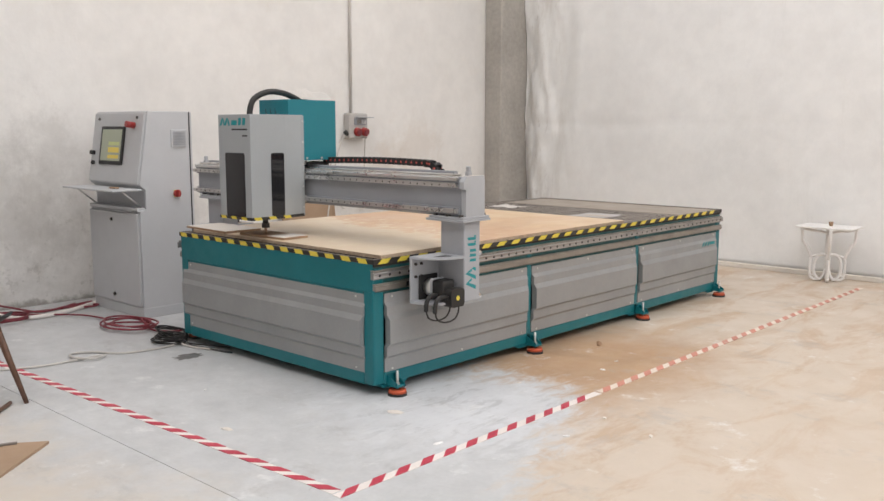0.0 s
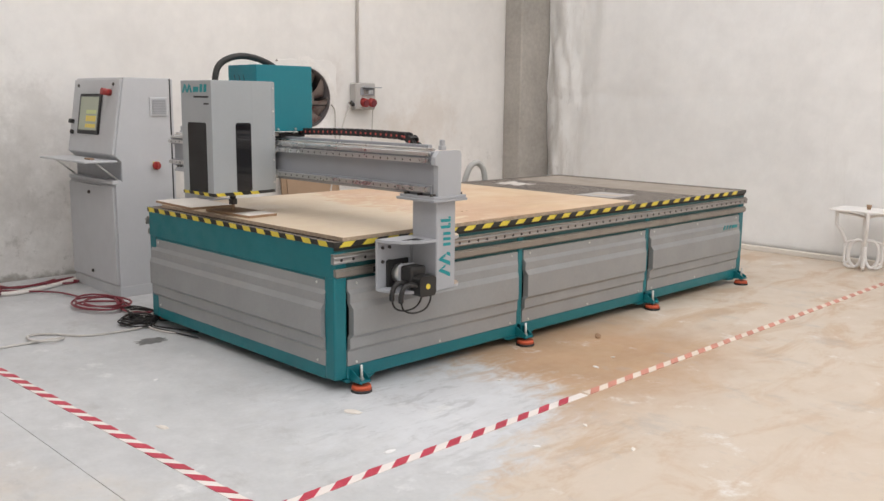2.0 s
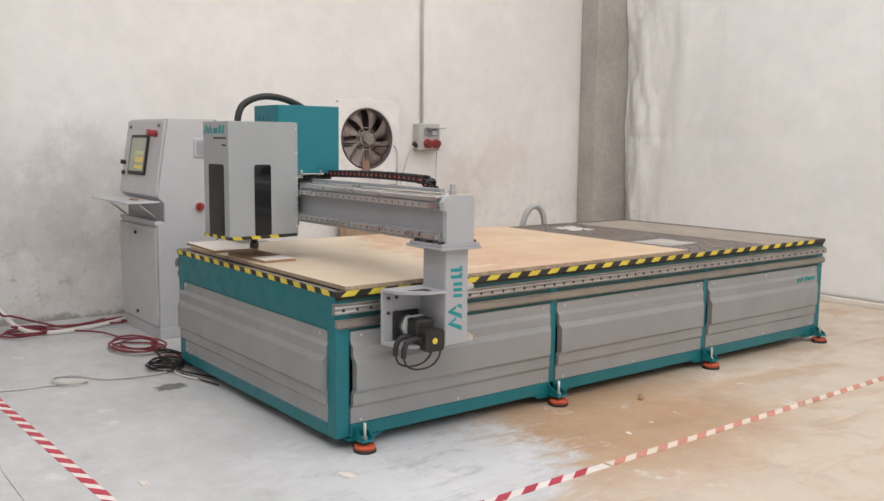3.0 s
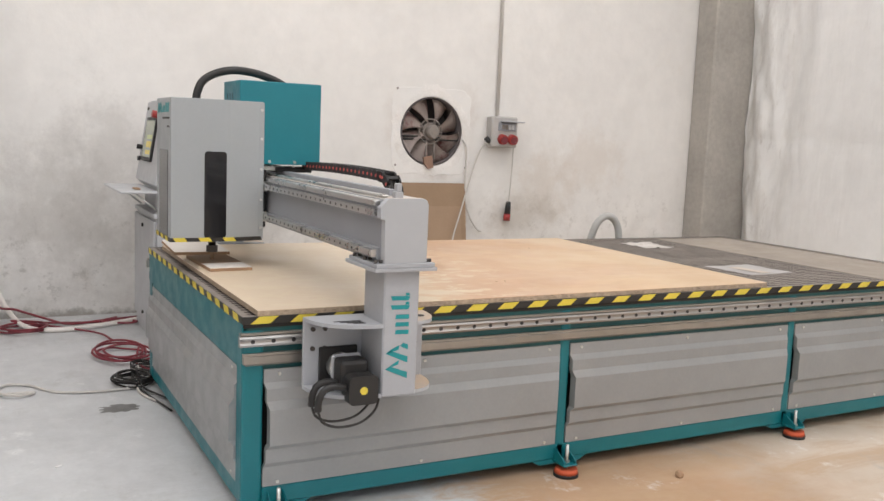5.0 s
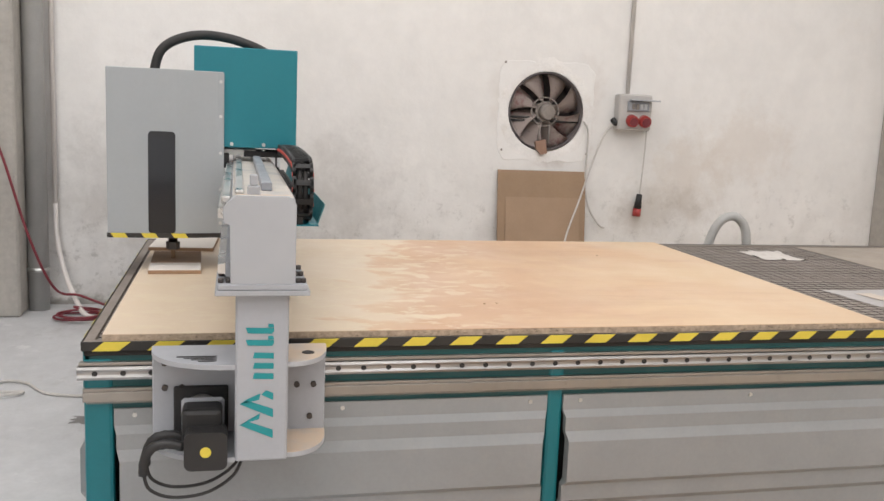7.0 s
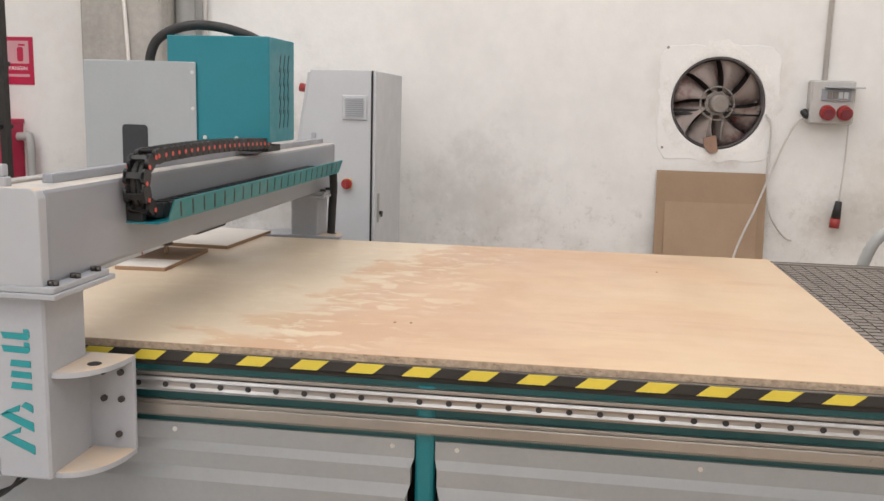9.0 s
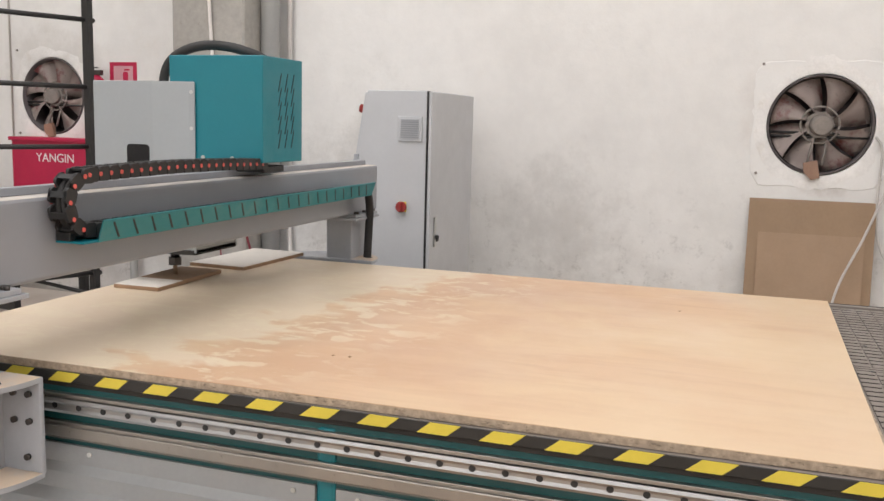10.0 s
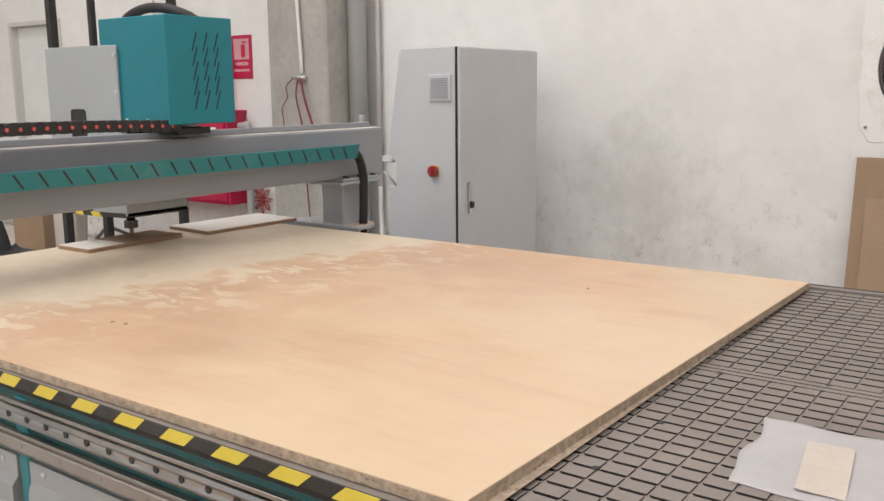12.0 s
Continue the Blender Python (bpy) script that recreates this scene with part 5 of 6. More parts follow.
# ---------------------------------------------------------------- spindle head
def spindle_head():
    h = thing("spindle_head", (-4.89, 4.1, 0.95), "grey folded spindle cover with a teal box behind", "spindle head")
    x1, x0 = -4.797, -5.151
    y0, yf, y1 = 3.714, 3.994, 4.165          # front, fold in the sides, rear edge
    z0, z1 = 0.972, 1.650
    inset = 0.030

    def skin(grow, front=0.0):
        return [(x1 + grow, y0 - front), (x1 + grow, yf), (x1 + grow - inset, y1), (x0 - grow + inset, y1), (x0 - grow, yf), (x0 - grow, y0 - front)]
    cover = part("cover", prism(skin(0.0), "z", z0, z1, bevel=0.003), COVER, h, "light grey folded sheet cover")
    wy = rounded(3.872, 3.978, 0.985, 1.402, 0.016)
    for x, s in ((x1, 1), (x0, -1)):
        part("side_window", prism(wy, "x", x - 0.002, x + 0.002), GLASS, h, "dark side window")
        part("rear_flange", box(min(x - s * inset, x - s * inset + s * 0.004), max(x - s * inset, x - s * inset + s * 0.004), y1 - 0.022, y1 + 0.004, z0 + 0.004, z1 - 0.004, 0.001), COVER, cover)
        for z in (1.03, 1.17, 1.32, 1.47, 1.61):
            part("screw", rod((x - s * inset + s * 0.002, y1 - 0.009, z), (x - s * inset + s * 0.009, y1 - 0.009, z), 0.007, 8), ZINC, h)
    part("front_window", prism(rounded(x0 + 0.075, x1 - 0.065, 0.985, 1.402, 0.016), "y", y0 - 0.002, y0 + 0.002), GLASS, h, "dark front window")
    tape = part("hazard_strip", prism(skin(0.003, 0.003), "z", z0 - 0.004, z0 + 0.015), BLACKTAPE, h, "black and yellow strip")
    for k in range(3):
        y = 3.738 + 0.118 * k
        shift = 0.0 if y < yf else -inset * (y - yf + 0.03) / (y1 - yf)
        part("yellow_stripe", prism([(y, z0 - 0.004), (y + 0.055, z0 - 0.004), (y + 0.042, z0 + 0.015), (y - 0.013, z0 + 0.015)], "x", x1 - 0.012 + shift, x1 + 0.0045 + shift), YELLOW, tape)
    for k in range(3):
        x = x0 + 0.02 + 0.115 * k
        part("yellow_stripe", prism([(x, z0 - 0.004), (x + 0.055, z0 - 0.004), (x + 0.042, z0 + 0.015), (x - 0.013, z0 + 0.015)], "y", y0 - 0.0045, y0 - 0.003), YELLOW, tape)
    part("carriage", box(x0 + 0.04, x1 - 0.05, y1 + 0.001, BY0 - 0.016, 1.03, 1.318, 0.004), BLACK, h, "black carriage plate")
    for z in (1.235, 1.085):
        part("carriage_block", box(x0 + 0.02, x1 - 0.035, y1 + 0.001, BY0 - 0.012, z - 0.024, z + 0.024, 0.004), ZINC, h)
    # marks on the front, drawn as plain shapes
    for k in range(2):
        x = x0 + 0.018 + 0.052 * k
        part("mark_bar", prism([(x, 1.578), (x + 0.020, 1.578), (x + 0.046, 1.622), (x + 0.032, 1.630)], "y", y0 - 0.0015, y0), LOGO, h, "plain teal mark")
        part("mark_bar", prism([(x + 0.040, 1.602), (x + 0.050, 1.578), (x + 0.066, 1.578), (x + 0.050, 1.618)], "y", y0 - 0.0015, y0), LOGO, h, "plain teal mark")
    for u0, u1, v1 in ((0.150, 0.215, 1.612), (0.226, 0.262, 1.626), (0.272, 0.308, 1.626)):
        part("mark_bar", prism([(x0 + u0, 1.580), (x0 + u1 - 0.006, 1.580), (x0 + u1, v1), (x0 + u0 + 0.006, v1)], "y", y0 - 0.0015, y0), LOGO, h, "plain teal mark")
    part("print_bar", box(x1 - 0.20, x1 - 0.03, y0 - 0.0015, y0, 1.548, 1.558), BLACK, h)
    part("print_bar", box(x1 - 0.085, x1 - 0.03, y0 - 0.0015, y0, 1.508, 1.517), BLACK, h)
    # spindle and cutter
    sx, sy = -4.985, 3.955
    part("spindle_nose", rod((sx, sy, 0.925), (sx, sy, 0.975), 0.019, 14), BOLT, h)
    part("collet", rod((sx, sy, 0.893), (sx, sy, 0.925), 0.029, 6, smooth=False), BOLT, h)
    part("cutter", rod((sx, sy, 0.850), (sx, sy, 0.893), 0.009, 10), MDF, h)
    # teal box with slots
    tx1, ty0, ty1, tz0, tz1 = x1 - 0.037, 4.049, 4.464, 1.345, 1.752
    tx0 = tx1 - 0.320
    tb = part("drive_box", box(tx0, tx1, ty0, ty1, tz0, tz1, 0.003), TEALBOX, h, "teal sheet steel box")
    for i in range(3):
        for j in range(5):
            x = tx1 - 0.118 - 0.052 * i
            z = 1.40 + 0.055 * j
            for y in (ty1, ty0):
                slot = prism([(x, z), (x - 0.0045, z), (x - 0.0285, z + 0.072), (x - 0.024, z + 0.072)], "y", y - 0.0015, y + 0.0015)
                part("vent_slot", slot, BLACK, tb)
    part("box_foot", box(tx0 + 0.11, tx1 - 0.05, 4.25, 4.44, 1.305, 1.331, 0.003), BLACK, h)
    part("box_arm", box(tx0 + 0.05, tx1 - 0.07, y1 + 0.001, 4.30, 1.311, 1.335, 0.002), ZINC, h)
    for y in (4.22, 4.33):
        part("screw", rod((tx1 - 0.02, y, tz0 - 0.004), (tx1 - 0.02, y, tz0 - 0.013), 0.008, 8), ZINC, h)
    part("screw", rod((tx1, 4.20, tz0 + 0.014), (tx1 + 0.005, 4.20, tz0 + 0.014), 0.008, 8), ZINC, h)
    part("screw", rod((tx1, 4.33, tz0 + 0.014), (tx1 + 0.005, 4.33, tz0 + 0.014), 0.008, 8), ZINC, h)
    hx = x0 + 0.12
    part("suction_hose", tube([(hx, 3.88, 1.60), (hx, 3.885, 1.68), (hx - 0.005, 3.915, 1.745), (hx - 0.01, 3.985, 1.788), (hx - 0.02, 4.08, 1.808), (hx - 0.03, 4.19, 1.800), (hx - 0.04, 4.29, 1.772), (hx - 0.045, 4.355, 1.742)], 0.0195, 12, 10, ribs=0.05), RUBBER, h, "ribbed black hose")


spindle_head()


# ---------------------------------------------------------------- floor marking tape
def floor_tape(a, b, red, white, label):
    """White tape from a to b with slanted red bars."""
    a, b = Vector((*a, 0)), Vector((*b, 0))
    d = (b - a).normalized()
    side = Vector((-d.y, d.x, 0))
    t = thing("marking_tape", tuple(a), label, "floor tape", "floor marking tape")
    w = 0.026
    out = bmesh.new()
    f = [out.verts.new(p) for p in (a - side * w, b - side * w, b + side * w, a + side * w)]
    g = [out.verts.new(v.co + Vector((0, 0, 0.0022))) for v in f]
    out.faces.new(f), out.faces.new(g)
    for k in range(4):
        out.faces.new((f[k], f[(k + 1) % 4], g[(k + 1) % 4], g[k]))
    part("white_band", out, white, t)
    q = bmesh.new()
    f = [q.verts.new(p) for p in ((0, -w - 0.0005, 0), (0.082, -w - 0.0005, 0), (0.082 + 0.075, w + 0.0005, 0), (0.075, w + 0.0005, 0))]
    g = [q.verts.new(v.co + Vector((0, 0, 0.0030))) for v in f]
    q.faces.new(f), q.faces.new(g)
    for k in range(4):
        q.faces.new((f[k], f[(k + 1) % 4], g[(k + 1) % 4], g[k]))
    data = mesh_of("red_bar", q, red)
    turn = math.atan2(d.y, d.x)
    k = 0
    while 0.163 * k + 0.13 < (b - a).length:
        c = a + d * (0.163 * k)
        piece("red_bar", data, t, Matrix.Translation((c.x, c.y, 0.0018)) @ Matrix.Rotation(turn, 4, "Z"))
        k += 1


floor_tape((-2.86, 2.73), (-7.3, 2.555), REDTAPE, WHITETAPE, "red and white marking tape stuck to the floor")
floor_tape((-2.822, 2.70), (-2.826, 4.75), REDTAPE, WHITETAPE, "red and white marking tape stuck to the floor")
floor_tape((-2.826, 4.77), (-2.835, 9.55), DUSTYRED, DUSTYWHITE, "marking tape faded by sawdust on the floor")

# ---------------------------------------------------------------- litter on the floor
LITTER = [(-3.083, 5.209, 0.022), (-3.129, 5.459, 0.018), (-2.543, 4.375, 0.02), (-2.531, 3.994, 0.018), (-2.212, 4.286, 0.022), (-3.901, 2.878, 0.035), (-2.941, 3.47, 0.03), (-1.5, 3.6, 0.02), (-3.3, 4.6, 0.015), (-4.6, 3.2, 0.018), (-3.45, 3.67, 0.05), (-4.75, 1.95, 0.03)]
for k, (x, y, r) in enumerate(LITTER):
    out = bmesh.new()
    bmesh.ops.create_icosphere(out, subdivisions=2, radius=r)
    for v in out.verts:
        v.co = Vector((v.co.x * (1 + 0.6 * noise.noise(v.co * 40 + Vector((k, 0, 0)))), v.co.y * 0.5, max(-0.002, v.co.z * 0.22)))
    bmesh.ops.rotate(out, verts=out.verts, matrix=Matrix.Rotation(k * 1.3, 3, "Z"))
    bmesh.ops.translate(out, verts=out.verts, vec=(x, y, 0.002))
    solid("wood_chip", out, WHITEWOOD if k % 3 else PAPER, "small pale wood chip on the floor", "wood chip", "floor litter")
out = bmesh.new()
bmesh.ops.create_icosphere(out, subdivisions=3, radius=0.019)
for v in out.verts:
    v.co *= 1 + 0.25 * noise.noise(v.co * 60)
    v.co.z = max(-0.014, v.co.z)
bmesh.ops.translate(out, verts=out.verts, vec=(-3.462, 5.76, 0.014))
solid("brown_lump", out, MDF, "small dark brown lump on the dusty floor", "lump")


# ---------------------------------------------------------------- hoses and cables on the floor
def coil(cx, cy, rx, ry, turns, r, mat, name, label, seed, tail=None):
    pts = []
    for k in range(int(turns * 12) + 1):
        a = 2 * math.pi * k / 12 + seed
        w = 1 + 0.55 * noise.noise((k * 0.31, seed, 0))
        pts.append((cx + rx * w * math.cos(a), cy + ry * w * math.sin(a), r + 0.004 + 0.012 * (k % 12) / 12 + 0.012 * int(k / 12)))
    if tail:
        pts += tail
    return solid(name, tube(pts, r, 8, 4), mat, label, name.replace("_", " ") if "_" not in name else name.split("_")[-1])


coil(-6.50, 3.74, 0.21, 0.15, 4.2, 0.0075, REDHOSE, "red_hose", "coiled red air hose on the concrete floor", 0.4, [(-6.25, 3.78, 0.02), (-6.05, 3.80, 0.03), (-5.88, 3.82, 0.06)])
coil(-5.95, 3.79, 0.17, 0.08, 4.5, 0.0055, RUBBER, "black_cable", "tangled black machine cables beside the table end", 1.1, [(-5.75, 3.70, 0.02), (-5.5, 3.74, 0.012), (-5.2, 3.80, 0.012)])
coil(-5.83, 3.70, 0.13, 0.10, 4.6, 0.006, RUBBER, "black_cable", "tangled black machine cables beside the table end", 2.7, [(-5.66, 3.73, 0.02), (-5.5, 3.78, 0.02), (-5.3, 3.86, 0.02)])
coil(-6.05, 3.83, 0.13, 0.06, 2.2, 0.007, CABLE, "grey_cable", "grey machine cable looped by the table end", 0.2, [(-5.85, 3.74, 0.02), (-5.6, 3.70, 0.010), (-5.35, 3.78, 0.010)])
solid("supply_cable", tube([(-5.90, 3.86, 0.012), (-5.72, 3.68, 0.010), (-5.70, 3.50, 0.009), (-5.76, 3.28, 0.009), (-5.95, 3.14, 0.009), (-5.98, 3.02, 0.012), (-5.82, 2.98, 0.02), (-5.72, 3.07, 0.02), (-5.78, 3.16, 0.014), (-5.81, 2.95, 0.009), (-5.83, 2.75, 0.009), (-5.95, 2.5, 0.009), (-6.3, 2.2, 0.009)], 0.008, 8, 8), CABLE, "pale grey supply cable with a loop on the floor", "cable")
solid("white_tube", tube([(-7.87, 2.95, 0.76), (-7.86, 2.96, 0.5), (-7.80, 3.02, 0.25), (-7.66, 3.12, 0.07), (-7.45, 3.22, 0.02), (-7.34, 3.40, 0.02), (-7.40, 3.66, 0.02), (-7.52, 3.90, 0.02), (-7.62, 4.06, 0.02)], 0.018, 10, 8), WHITECABLE, "white plastic tube bending along the wall foot", "tube")
solid("red_hose", tube([(-7.465, 2.545, 1.57), (-7.45, 2.60, 1.40), (-7.45, 2.71, 1.10), (-7.45, 2.86, 0.56), (-7.52, 3.00, 0.20), (-7.66, 3.14, 0.12), (-7.6, 3.35, 0.05), (-7.55, 3.5, 0.015), (-7.62, 3.75, 0.015), (-7.66, 4.0, 0.02)], 0.009, 8, 8), REDHOSE, "red air hose hanging from the column to the floor", "hose")
coil(-7.44, 3.18, 0.15, 0.15, 3.3, 0.0075, REDHOSE, "red_hose", "loose red air hose loops by the wall foot", 2.0, [(-7.40, 3.45, 0.02), (-7.15, 3.66, 0.02), (-6.9, 3.72, 0.02)])
solid("red_hose", tube([(-7.66, 3.30, 0.013), (-7.58, 3.6, 0.013), (-7.60, 3.85, 0.013), (-7.50, 3.97, 0.02), (-7.44, 3.90, 0.02), (-7.55, 3.72, 0.02), (-7.68, 3.85, 0.02)], 0.009, 8, 8), REDHOSE, "red air hose lying along the wall foot", "hose")
stain = bmesh.new()
ring = []
for k in range(40):
    a = 2 * math.pi * k / 40
    w = 1 + 0.75 * noise.noise((math.cos(a) * 2.2, math.sin(a) * 2.2, 4)) + 0.3 * noise.noise((math.cos(a) * 7, math.sin(a) * 7, 1))
    ring.append(stain.verts.new((-5.37 + 0.07 * w * math.cos(a), 3.56 + 0.10 * w * math.sin(a), 0.0012)))
stain.faces.new(ring)
tagged(solid("oil_spill", stain, SPILL, "dark oily spill on the concrete", "stain"), kind="structure")


# ---------------------------------------------------------------- chair, offcuts
def chair():
    cx, cy = -5.36, 2.09
    c = thing("shell_chair", (cx, cy, 0), "dark plastic shell chair on brown wooden legs", "chair")
    seat = bmesh.new()
    n = 12
    g = []
    for i in range(n + 1):
        row = []
        for j in range(n + 1):
            u, v = i / n - 0.5, j / n - 0.5
            x, y = 0.46 * u, 0.46 * v
            z = 0.455 + 0.05 * (2 * u) ** 4 + 0.03 * (2 * v) ** 4 - 0.02 * math.cos(3 * u) * math.cos(3 * v)
            row.append(seat.verts.new((cx + x, cy + y, z)))
        g.append(row)
    for i in range(n):
        for j in range(n):
            seat.faces.new((g[i][j], g[i + 1][j], g[i + 1][j + 1], g[i][j + 1])).smooth = True
    so = part("seat", seat, BLACK, c, "dark grey moulded seat")
    mod = so.modifiers.new("thick", "SOLIDIFY")
    mod.thickness = 0.012
    back = bmesh.new()
    rows = []
    for i in range(9):
        v = i / 8
        rows.append([back.verts.new((cx + 0.40 * u * (1 - 0.25 * v * v), cy - 0.21 - 0.09 * v - 0.05 * (1 - (2 * u) ** 2), 0.46 + 0.34 * v)) for u in [k / 10 - 0.5 for k in range(11)]])
    for i in range(8):
        for j in range(10):
            back.faces.new((rows[i][j], rows[i][j + 1], rows[i + 1][j + 1], rows[i + 1][j])).smooth = True
    bo = part("backrest", back, BLACK, c)
    mod = bo.modifiers.new("thick", "SOLIDIFY")
    mod.thickness = 0.012
    for sx in (-1, 1):
        for sy in (-1, 1):
            part("leg", rod((cx + sx * 0.24, cy + sy * 0.27, 0.0), (cx + sx * 0.16, cy + sy * 0.16, 0.45), 0.013, 12, r2=0.022), WOOD, c, "tapered brown wooden leg")


chair()
solid("green_case", box(-5.24, -5.14, 2.15, 2.24, 0.476, 0.505, 0.005), GREEN, "bright green plastic case on the chair seat", "case")
solid("wood_stick", rod((-5.15, 2.28, 0.014), (-4.86, 2.0, 0.014), 0.013, 6, r2=0.010), WOOD, "brown wooden stick on the floor", "stick")
off = prism([(-4.37, 2.155), (-4.72, 1.70), (-4.3, 1.15), (-3.90, 1.58)], "z", 0.0, 0.014)
solid("board_offcut", off, CARDPALE, "beige board offcut lying on the floor", "board")
solid("pencil", rod((-4.50, 1.88, 0.021), (-4.44, 2.03, 0.021), 0.007, 6, smooth=False), FANGREY, "grey carpenter pencil on the board offcut", "pencil")


# ---------------------------------------------------------------- white cut-out side table
def cutout_table():
    cx, cy = -3.235, 9.72
    t = thing("side_table", (cx, cy, 0), "white side table on pierced butterfly shaped legs", "table")
    part("tabletop", box(cx - 0.28, cx + 0.28, cy - 0.19, cy + 0.19, 0.558, 0.576, 0.004), WHITELACQUER, t)

    def panel(a):
        """A panel with two holes, built as bent strips."""
        out = bmesh.new()
        d = Vector((math.cos(a), math.sin(a), 0))
        base = Vector((cx, cy, 0))

        def strip(points, w=0.017):
            tube([base + d * u + Vector((0, 0, z)) for u, z in points], w, 6, 5, out)
        strip([(0.008, 0.02), (0.012, 0.2), (0.010, 0.4), (0.012, 0.555)])
        strip([(0.012, 0.27), (0.06, 0.28), (0.105, 0.25), (0.13, 0.17), (0.12, 0.07), (0.07, 0.02), (0.03, 0.06), (0.012, 0.13)])
        strip([(0.07, 0.02), (0.13, 0.02), (0.165, 0.05)], 0.014)
        strip([(0.12, 0.07), (0.16, 0.06), (0.165, 0.14), (0.16, 0.24), (0.105, 0.27)], 0.013)
        strip([(0.16, 0.25), (0.19, 0.32), (0.215, 0.37), (0.25, 0.42), (0.255, 0.50), (0.26, 0.56)])
        strip([(0.012, 0.50), (0.09, 0.52), (0.19, 0.53), (0.255, 0.55)], 0.014)
        return out
    for k in range(4):
        part("leg_panel", panel(radians(22 + 90 * k)), WHITELACQUER, t, "pierced white leg panel")
    return t


cutout_table()
solid("small_cup", rod((-3.22, 9.72, 0.5765), (-3.22, 9.72, 0.62), 0.016, 12, r2=0.024), MDF, "small dark cup on the white side table", "cup")


# ---------------------------------------------------------------- fire point on the wall
fc = thing("fire_cabinet", (WX, 1.0, 0.55), "red wall hung fire hose cabinet with white lettering", "fire cabinet")
part("housing", box(WX, WX + 0.22, 0.52, 1.50, 0.52, 1.30, 0.008), RED, fc)
fdoor = part("door", box(WX + 0.221, WX + 0.235, 0.55, 1.47, 0.55, 1.24, 0.004), RED, fc)
part("top_lip", box(WX, WX + 0.245, 0.51, 1.51, 1.285, 1.315, 0.004), RED, fc)
written("door_lettering", "YANGIN", 0.10, PAPER, fdoor, Matrix.Translation((WX + 0.236, 0.98, 1.12)) @ Euler((radians(90), 0, radians(90))).to_matrix().to_4x4(), label="white letters")
part("small_print", box(WX + 0.2355, WX + 0.237, 1.30, 1.38, 1.14, 1.175), PAPER, fdoor)
part("supply_pipe", tube([(WX + 0.08, 1.49, 1.18), (WX + 0.08, 1.56, 1.18), (WX + 0.08, 1.60, 1.14), (WX + 0.08, 1.60, 0.6), (WX + 0.08, 1.60, 0.05)], 0.032, 12), GREYPIPE, fc, "grey supply pipe")

ex = thing("fire_extinguisher", (WX + 0.1, 1.24, 1.32), "red fire extinguisher hung above the cabinet", "fire extinguisher")
part("cylinder", rod((WX + 0.1, 1.24, 1.34), (WX + 0.1, 1.24, 1.74), 0.07, 24), RED, ex)
part("shoulder", rod((WX + 0.1, 1.24, 1.74), (WX + 0.1, 1.24, 1.79), 0.07, 24, r2=0.022), RED, ex)
part("valve", box(WX + 0.08, WX + 0.12, 1.20, 1.29, 1.79, 1.83, 0.004), BOLT, ex)
part("valve_lever", box(WX + 0.088, WX + 0.112, 1.16, 1.25, 1.845, 1.855, 0.003), BLACK, ex)
part("label_sheet", prism([(WX + 0.1 + 0.071 * math.cos(a), 1.24 + 0.071 * math.sin(a)) for a in [radians(-55 + 11 * k) for k in range(11)]] + [(WX + 0.14, 1.24)], "z", 1.42, 1.64), BLACK, ex, "dark label sheet")
part("label_bar", box(WX + 0.171, WX + 0.1735, 1.215, 1.265, 1.52, 1.535), PAPER, ex)

sg = thing("fire_sign", (WX, 1.53, 1.76), "red fire extinguisher sign on the wall", "sign")
part("sign_board", box(WX, WX + 0.006, 1.405, 1.665, 1.575, 1.935, 0.001), RED, sg)
part("picture_field", box(WX + 0.006, WX + 0.0075, 1.445, 1.63, 1.735, 1.905), SIGNPINK, sg, "pale pink picture field")
part("picture_bottle", prism(rounded(1.535, 1.585, 1.75, 1.86, 0.018), "x", WX + 0.0075, WX + 0.009), RED, sg)
part("picture_nozzle", box(WX + 0.0075, WX + 0.009, 1.548, 1.60, 1.868, 1.882), RED, sg)
written("sign_lettering", "YANGIN", 0.042, PAPER, sg, Matrix.Translation((WX + 0.0068, 1.535, 1.685)) @ Euler((radians(90), 0, radians(90))).to_matrix().to_4x4(), label="white letters")
part("small_print", box(WX + 0.006, WX + 0.0075, 1.44, 1.63, 1.635, 1.655), SIGNPINK, sg)


for ob, dy, dz in ((fc, -0.06, 0.0), (ex, 0.0, 0.035), (sg, -0.115, 0.0)):
    ob.location.y += dy
    ob.location.z += dz


# ---------------------------------------------------------------- black steel rack
def steel_rack():
    r = thing("steel_rack", (-6.6, 1.6, 0), "tall black steel rack with cross rungs", "rack")
    L, R, B = (-6.00, 1.79), (-6.70, 2.10), (-7.30, 0.25)
    for x, y in (L, R, B):
        part("upright", box(x - 0.026, x + 0.026, y - 0.026, y + 0.026, 0, 3.4, 0.004), BLACKSTEEL, r)
    for z in (0.45, 0.87, 1.30, 1.69, 2.12, 2.55, 2.98):
        part("rung", rod((L[0], L[1], z), (R[0] - 0.04, R[1] + 0.02, z), 0.016, 10), BLACKSTEEL, r)
    for z in (0.30, 3.2):
        part("tie_bar", rod((L[0], L[1], z), (B[0], B[1], z), 0.014, 10), BLACKSTEEL, r)
        part("tie_bar", rod((R[0], R[1], z), (B[0], B[1], z), 0.014, 10), BLACKSTEEL, r)


steel_rack()

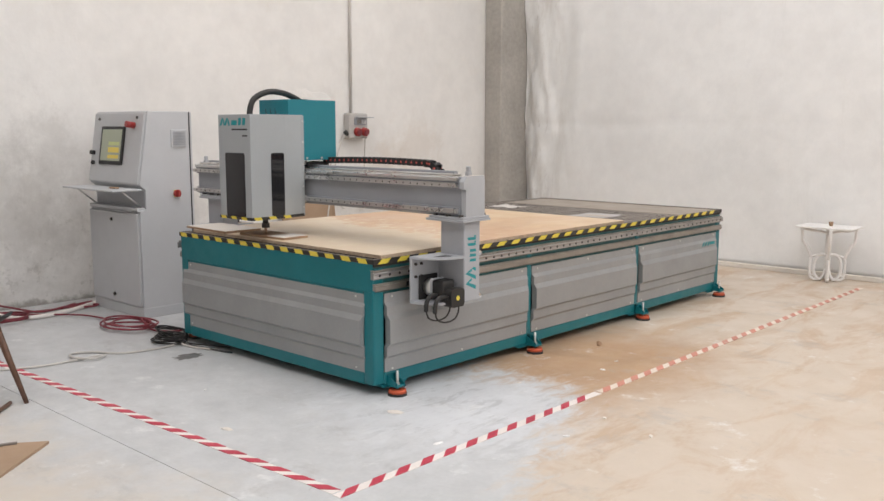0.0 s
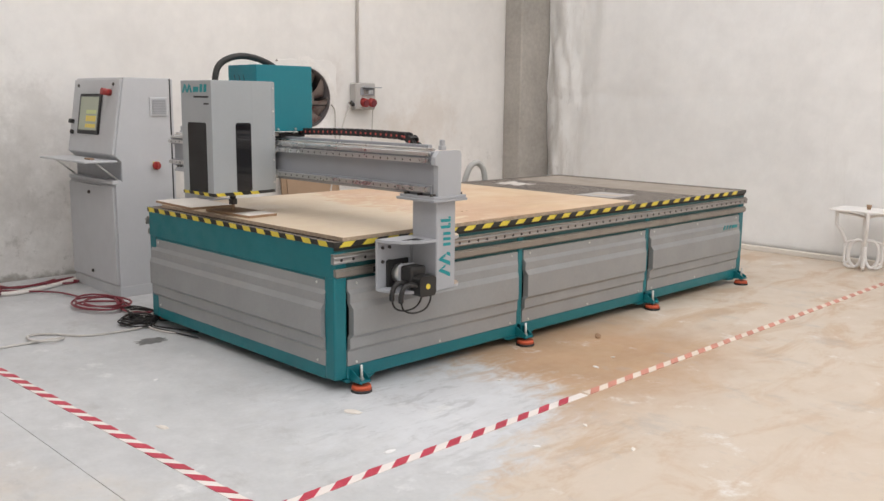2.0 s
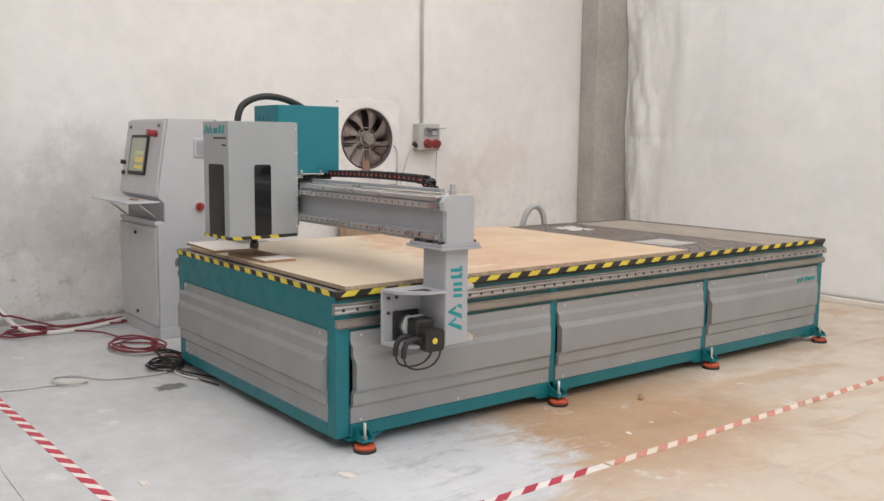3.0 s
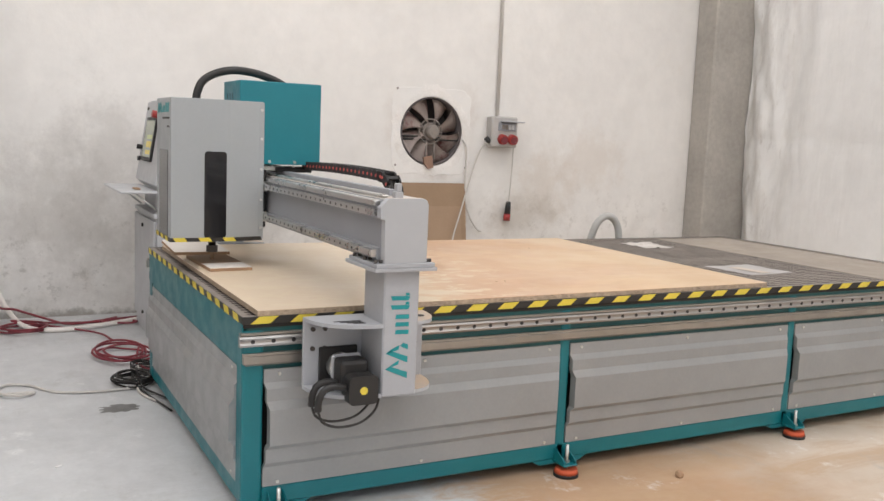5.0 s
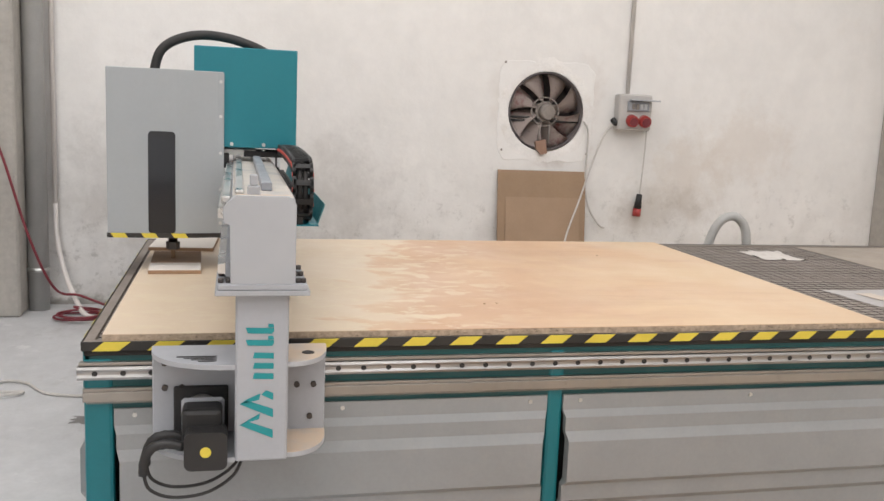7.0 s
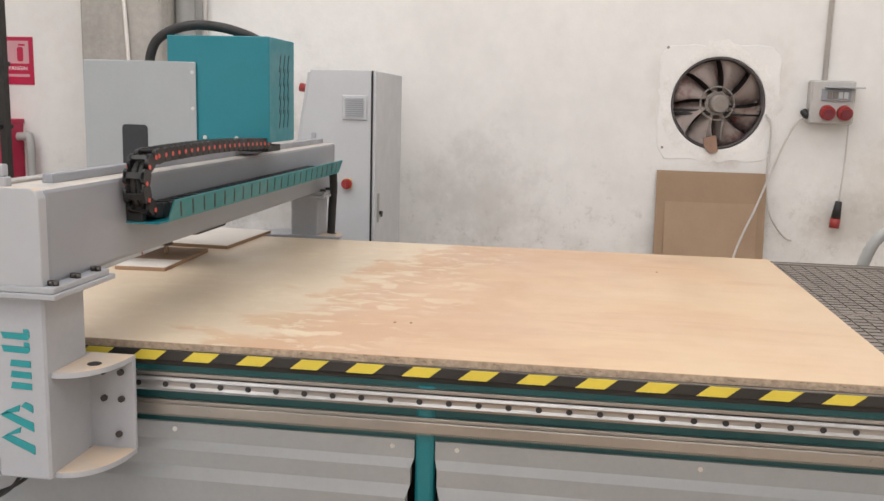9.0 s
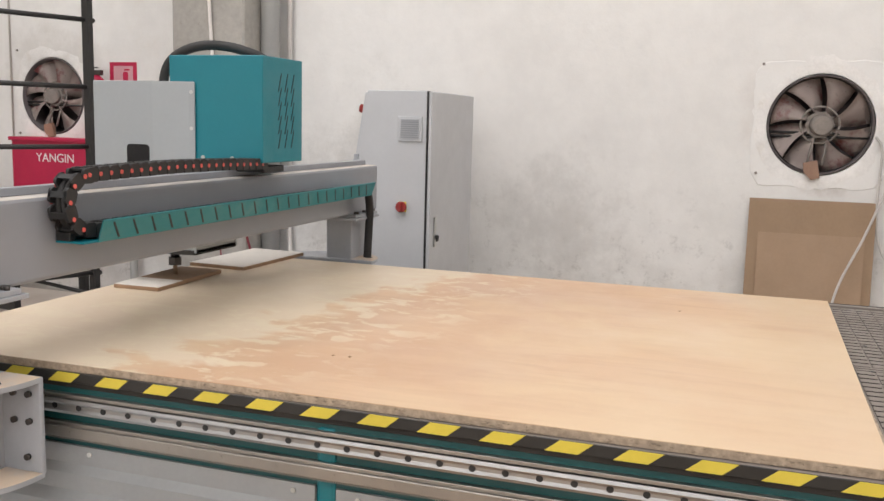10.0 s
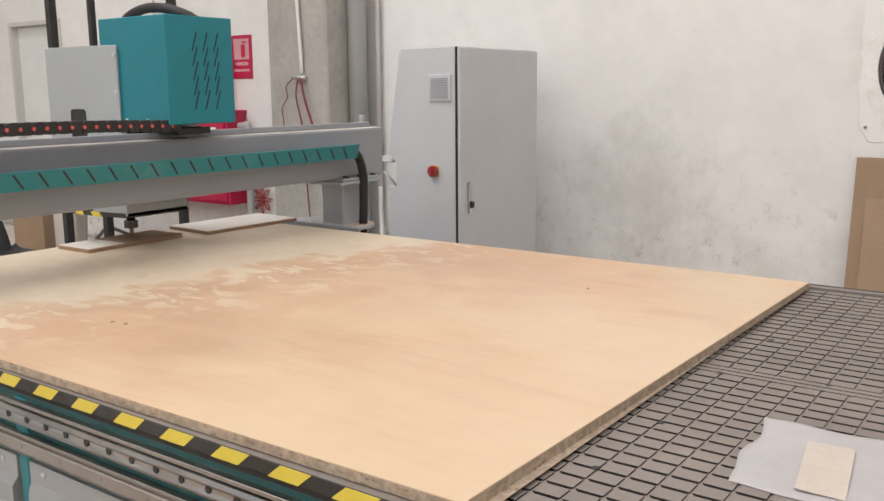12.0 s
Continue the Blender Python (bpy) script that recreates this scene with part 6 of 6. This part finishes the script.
# ---------------------------------------------------------------- doorway, air point, wall cable
dr = thing("door_1", (WX, -1.72, 0), "plain white door in a deep grey frame", "door", kind="structure")
part("leaf", box(WX - 0.10, WX - 0.06, -2.16, -1.28, 0.005, 2.16, 0.004), DOORWHITE, dr)
for y0, y1 in ((-2.205, -2.16), (-1.28, -1.235)):
    part("jamb", box(WX - 0.28, WX + 0.02, y0, y1, 0, 2.21, 0.003), FRAMEGREY, dr)
part("head", box(WX - 0.28, WX + 0.02, -2.16, -1.28, 2.165, 2.21, 0.003), FRAMEGREY, dr)
part("door_handle", rod((WX - 0.06, -2.08, 1.02), (WX - 0.02, -2.08, 1.02), 0.012, 10), ZINC, dr)
solid("wall_cable", rod((WX + 0.012, 0.29, 0.9), (WX + 0.012, 0.29, CEIL), 0.008, 8), CABLE, "thin grey cable clipped down the wall", "cable")

ap = thing("air_point", (-7.49, 2.55, 1.56), "white air pipe with a brass valve on the column", "air valve")
part("air_pipe", tube([(-7.475, 2.46, 3.6), (-7.475, 2.50, 2.6), (-7.475, 2.54, 1.9), (-7.475, 2.555, 1.60)], 0.013, 10), WHITECABLE, ap)
part("valve_body", rod((-7.475, 2.45, 1.565), (-7.475, 2.59, 1.565), 0.014, 10), ZINC, ap)
part("red_tail", tube([(-7.465, 2.52, 1.56), (-7.46, 2.50, 1.42), (-7.465, 2.55, 1.20), (-7.46, 2.58, 0.8), (-7.46, 2.62, 0.3)], 0.0055, 8), REDHOSE, ap)
part("red_tail", tube([(-7.465, 2.46, 1.555), (-7.46, 2.40, 1.50), (-7.46, 2.41, 1.42), (-7.46, 2.35, 1.34), (-7.46, 2.36, 1.2), (-7.46, 2.28, 1.0)], 0.004, 6), REDHOSE, ap)
pts = []
for k in range(60):
    a = 2 * math.pi * k / 60
    rr = 0.065 + 0.055 * math.cos(8 * a)
    pts.append((WX + 0.03 + 0.01 * (k % 2), 1.63 + rr * math.cos(a), 0.565 + rr * math.sin(a)))
solid("spiral_hose", tube(pts, 0.006, 6, 2), REDPLASTIC, "bright red spiral air hose hanging on the wall", "hose")

# ---------------------------------------------------------------- bench and boards beyond the machine
wb = thing("work_bench", (-6.6, 0.9, 0), "dark steel work bench with boxes beyond the machine", "bench")
part("bench_top", box(-6.95, -6.25, 0.25, 1.85, 0.66, 0.70, 0.004), BLACKSTEEL, wb)
for x in (-6.92, -6.28):
    for y in (0.28, 1.82):
        part("leg", box(x - 0.025, x + 0.025, y - 0.025, y + 0.025, 0, 0.66), BLACKSTEEL, wb)
part("stretcher", box(-6.30, -6.26, 0.3, 1.8, 0.25, 0.29), BLACKSTEEL, wb)
solid("tool_box", box(-6.85, -6.5, 1.2, 1.75, 0.702, 0.80, 0.01), FANGREY, "grey brown tool box on the bench", "box")
solid("carton", box(-7.3, -6.9, -0.6, -0.1, 0, 0.42, 0.005), CARD, "brown carton on the floor by the wall", "carton")
solid("beige_board", prism([(-0.1, 0.0), (0.35, 0.0), (0.42, 0.62), (0.15, 0.80), (-0.2, 0.66)], "x", -7.02, -7.0), WHITEWOOD, "beige offcut board standing by the bench", "board")
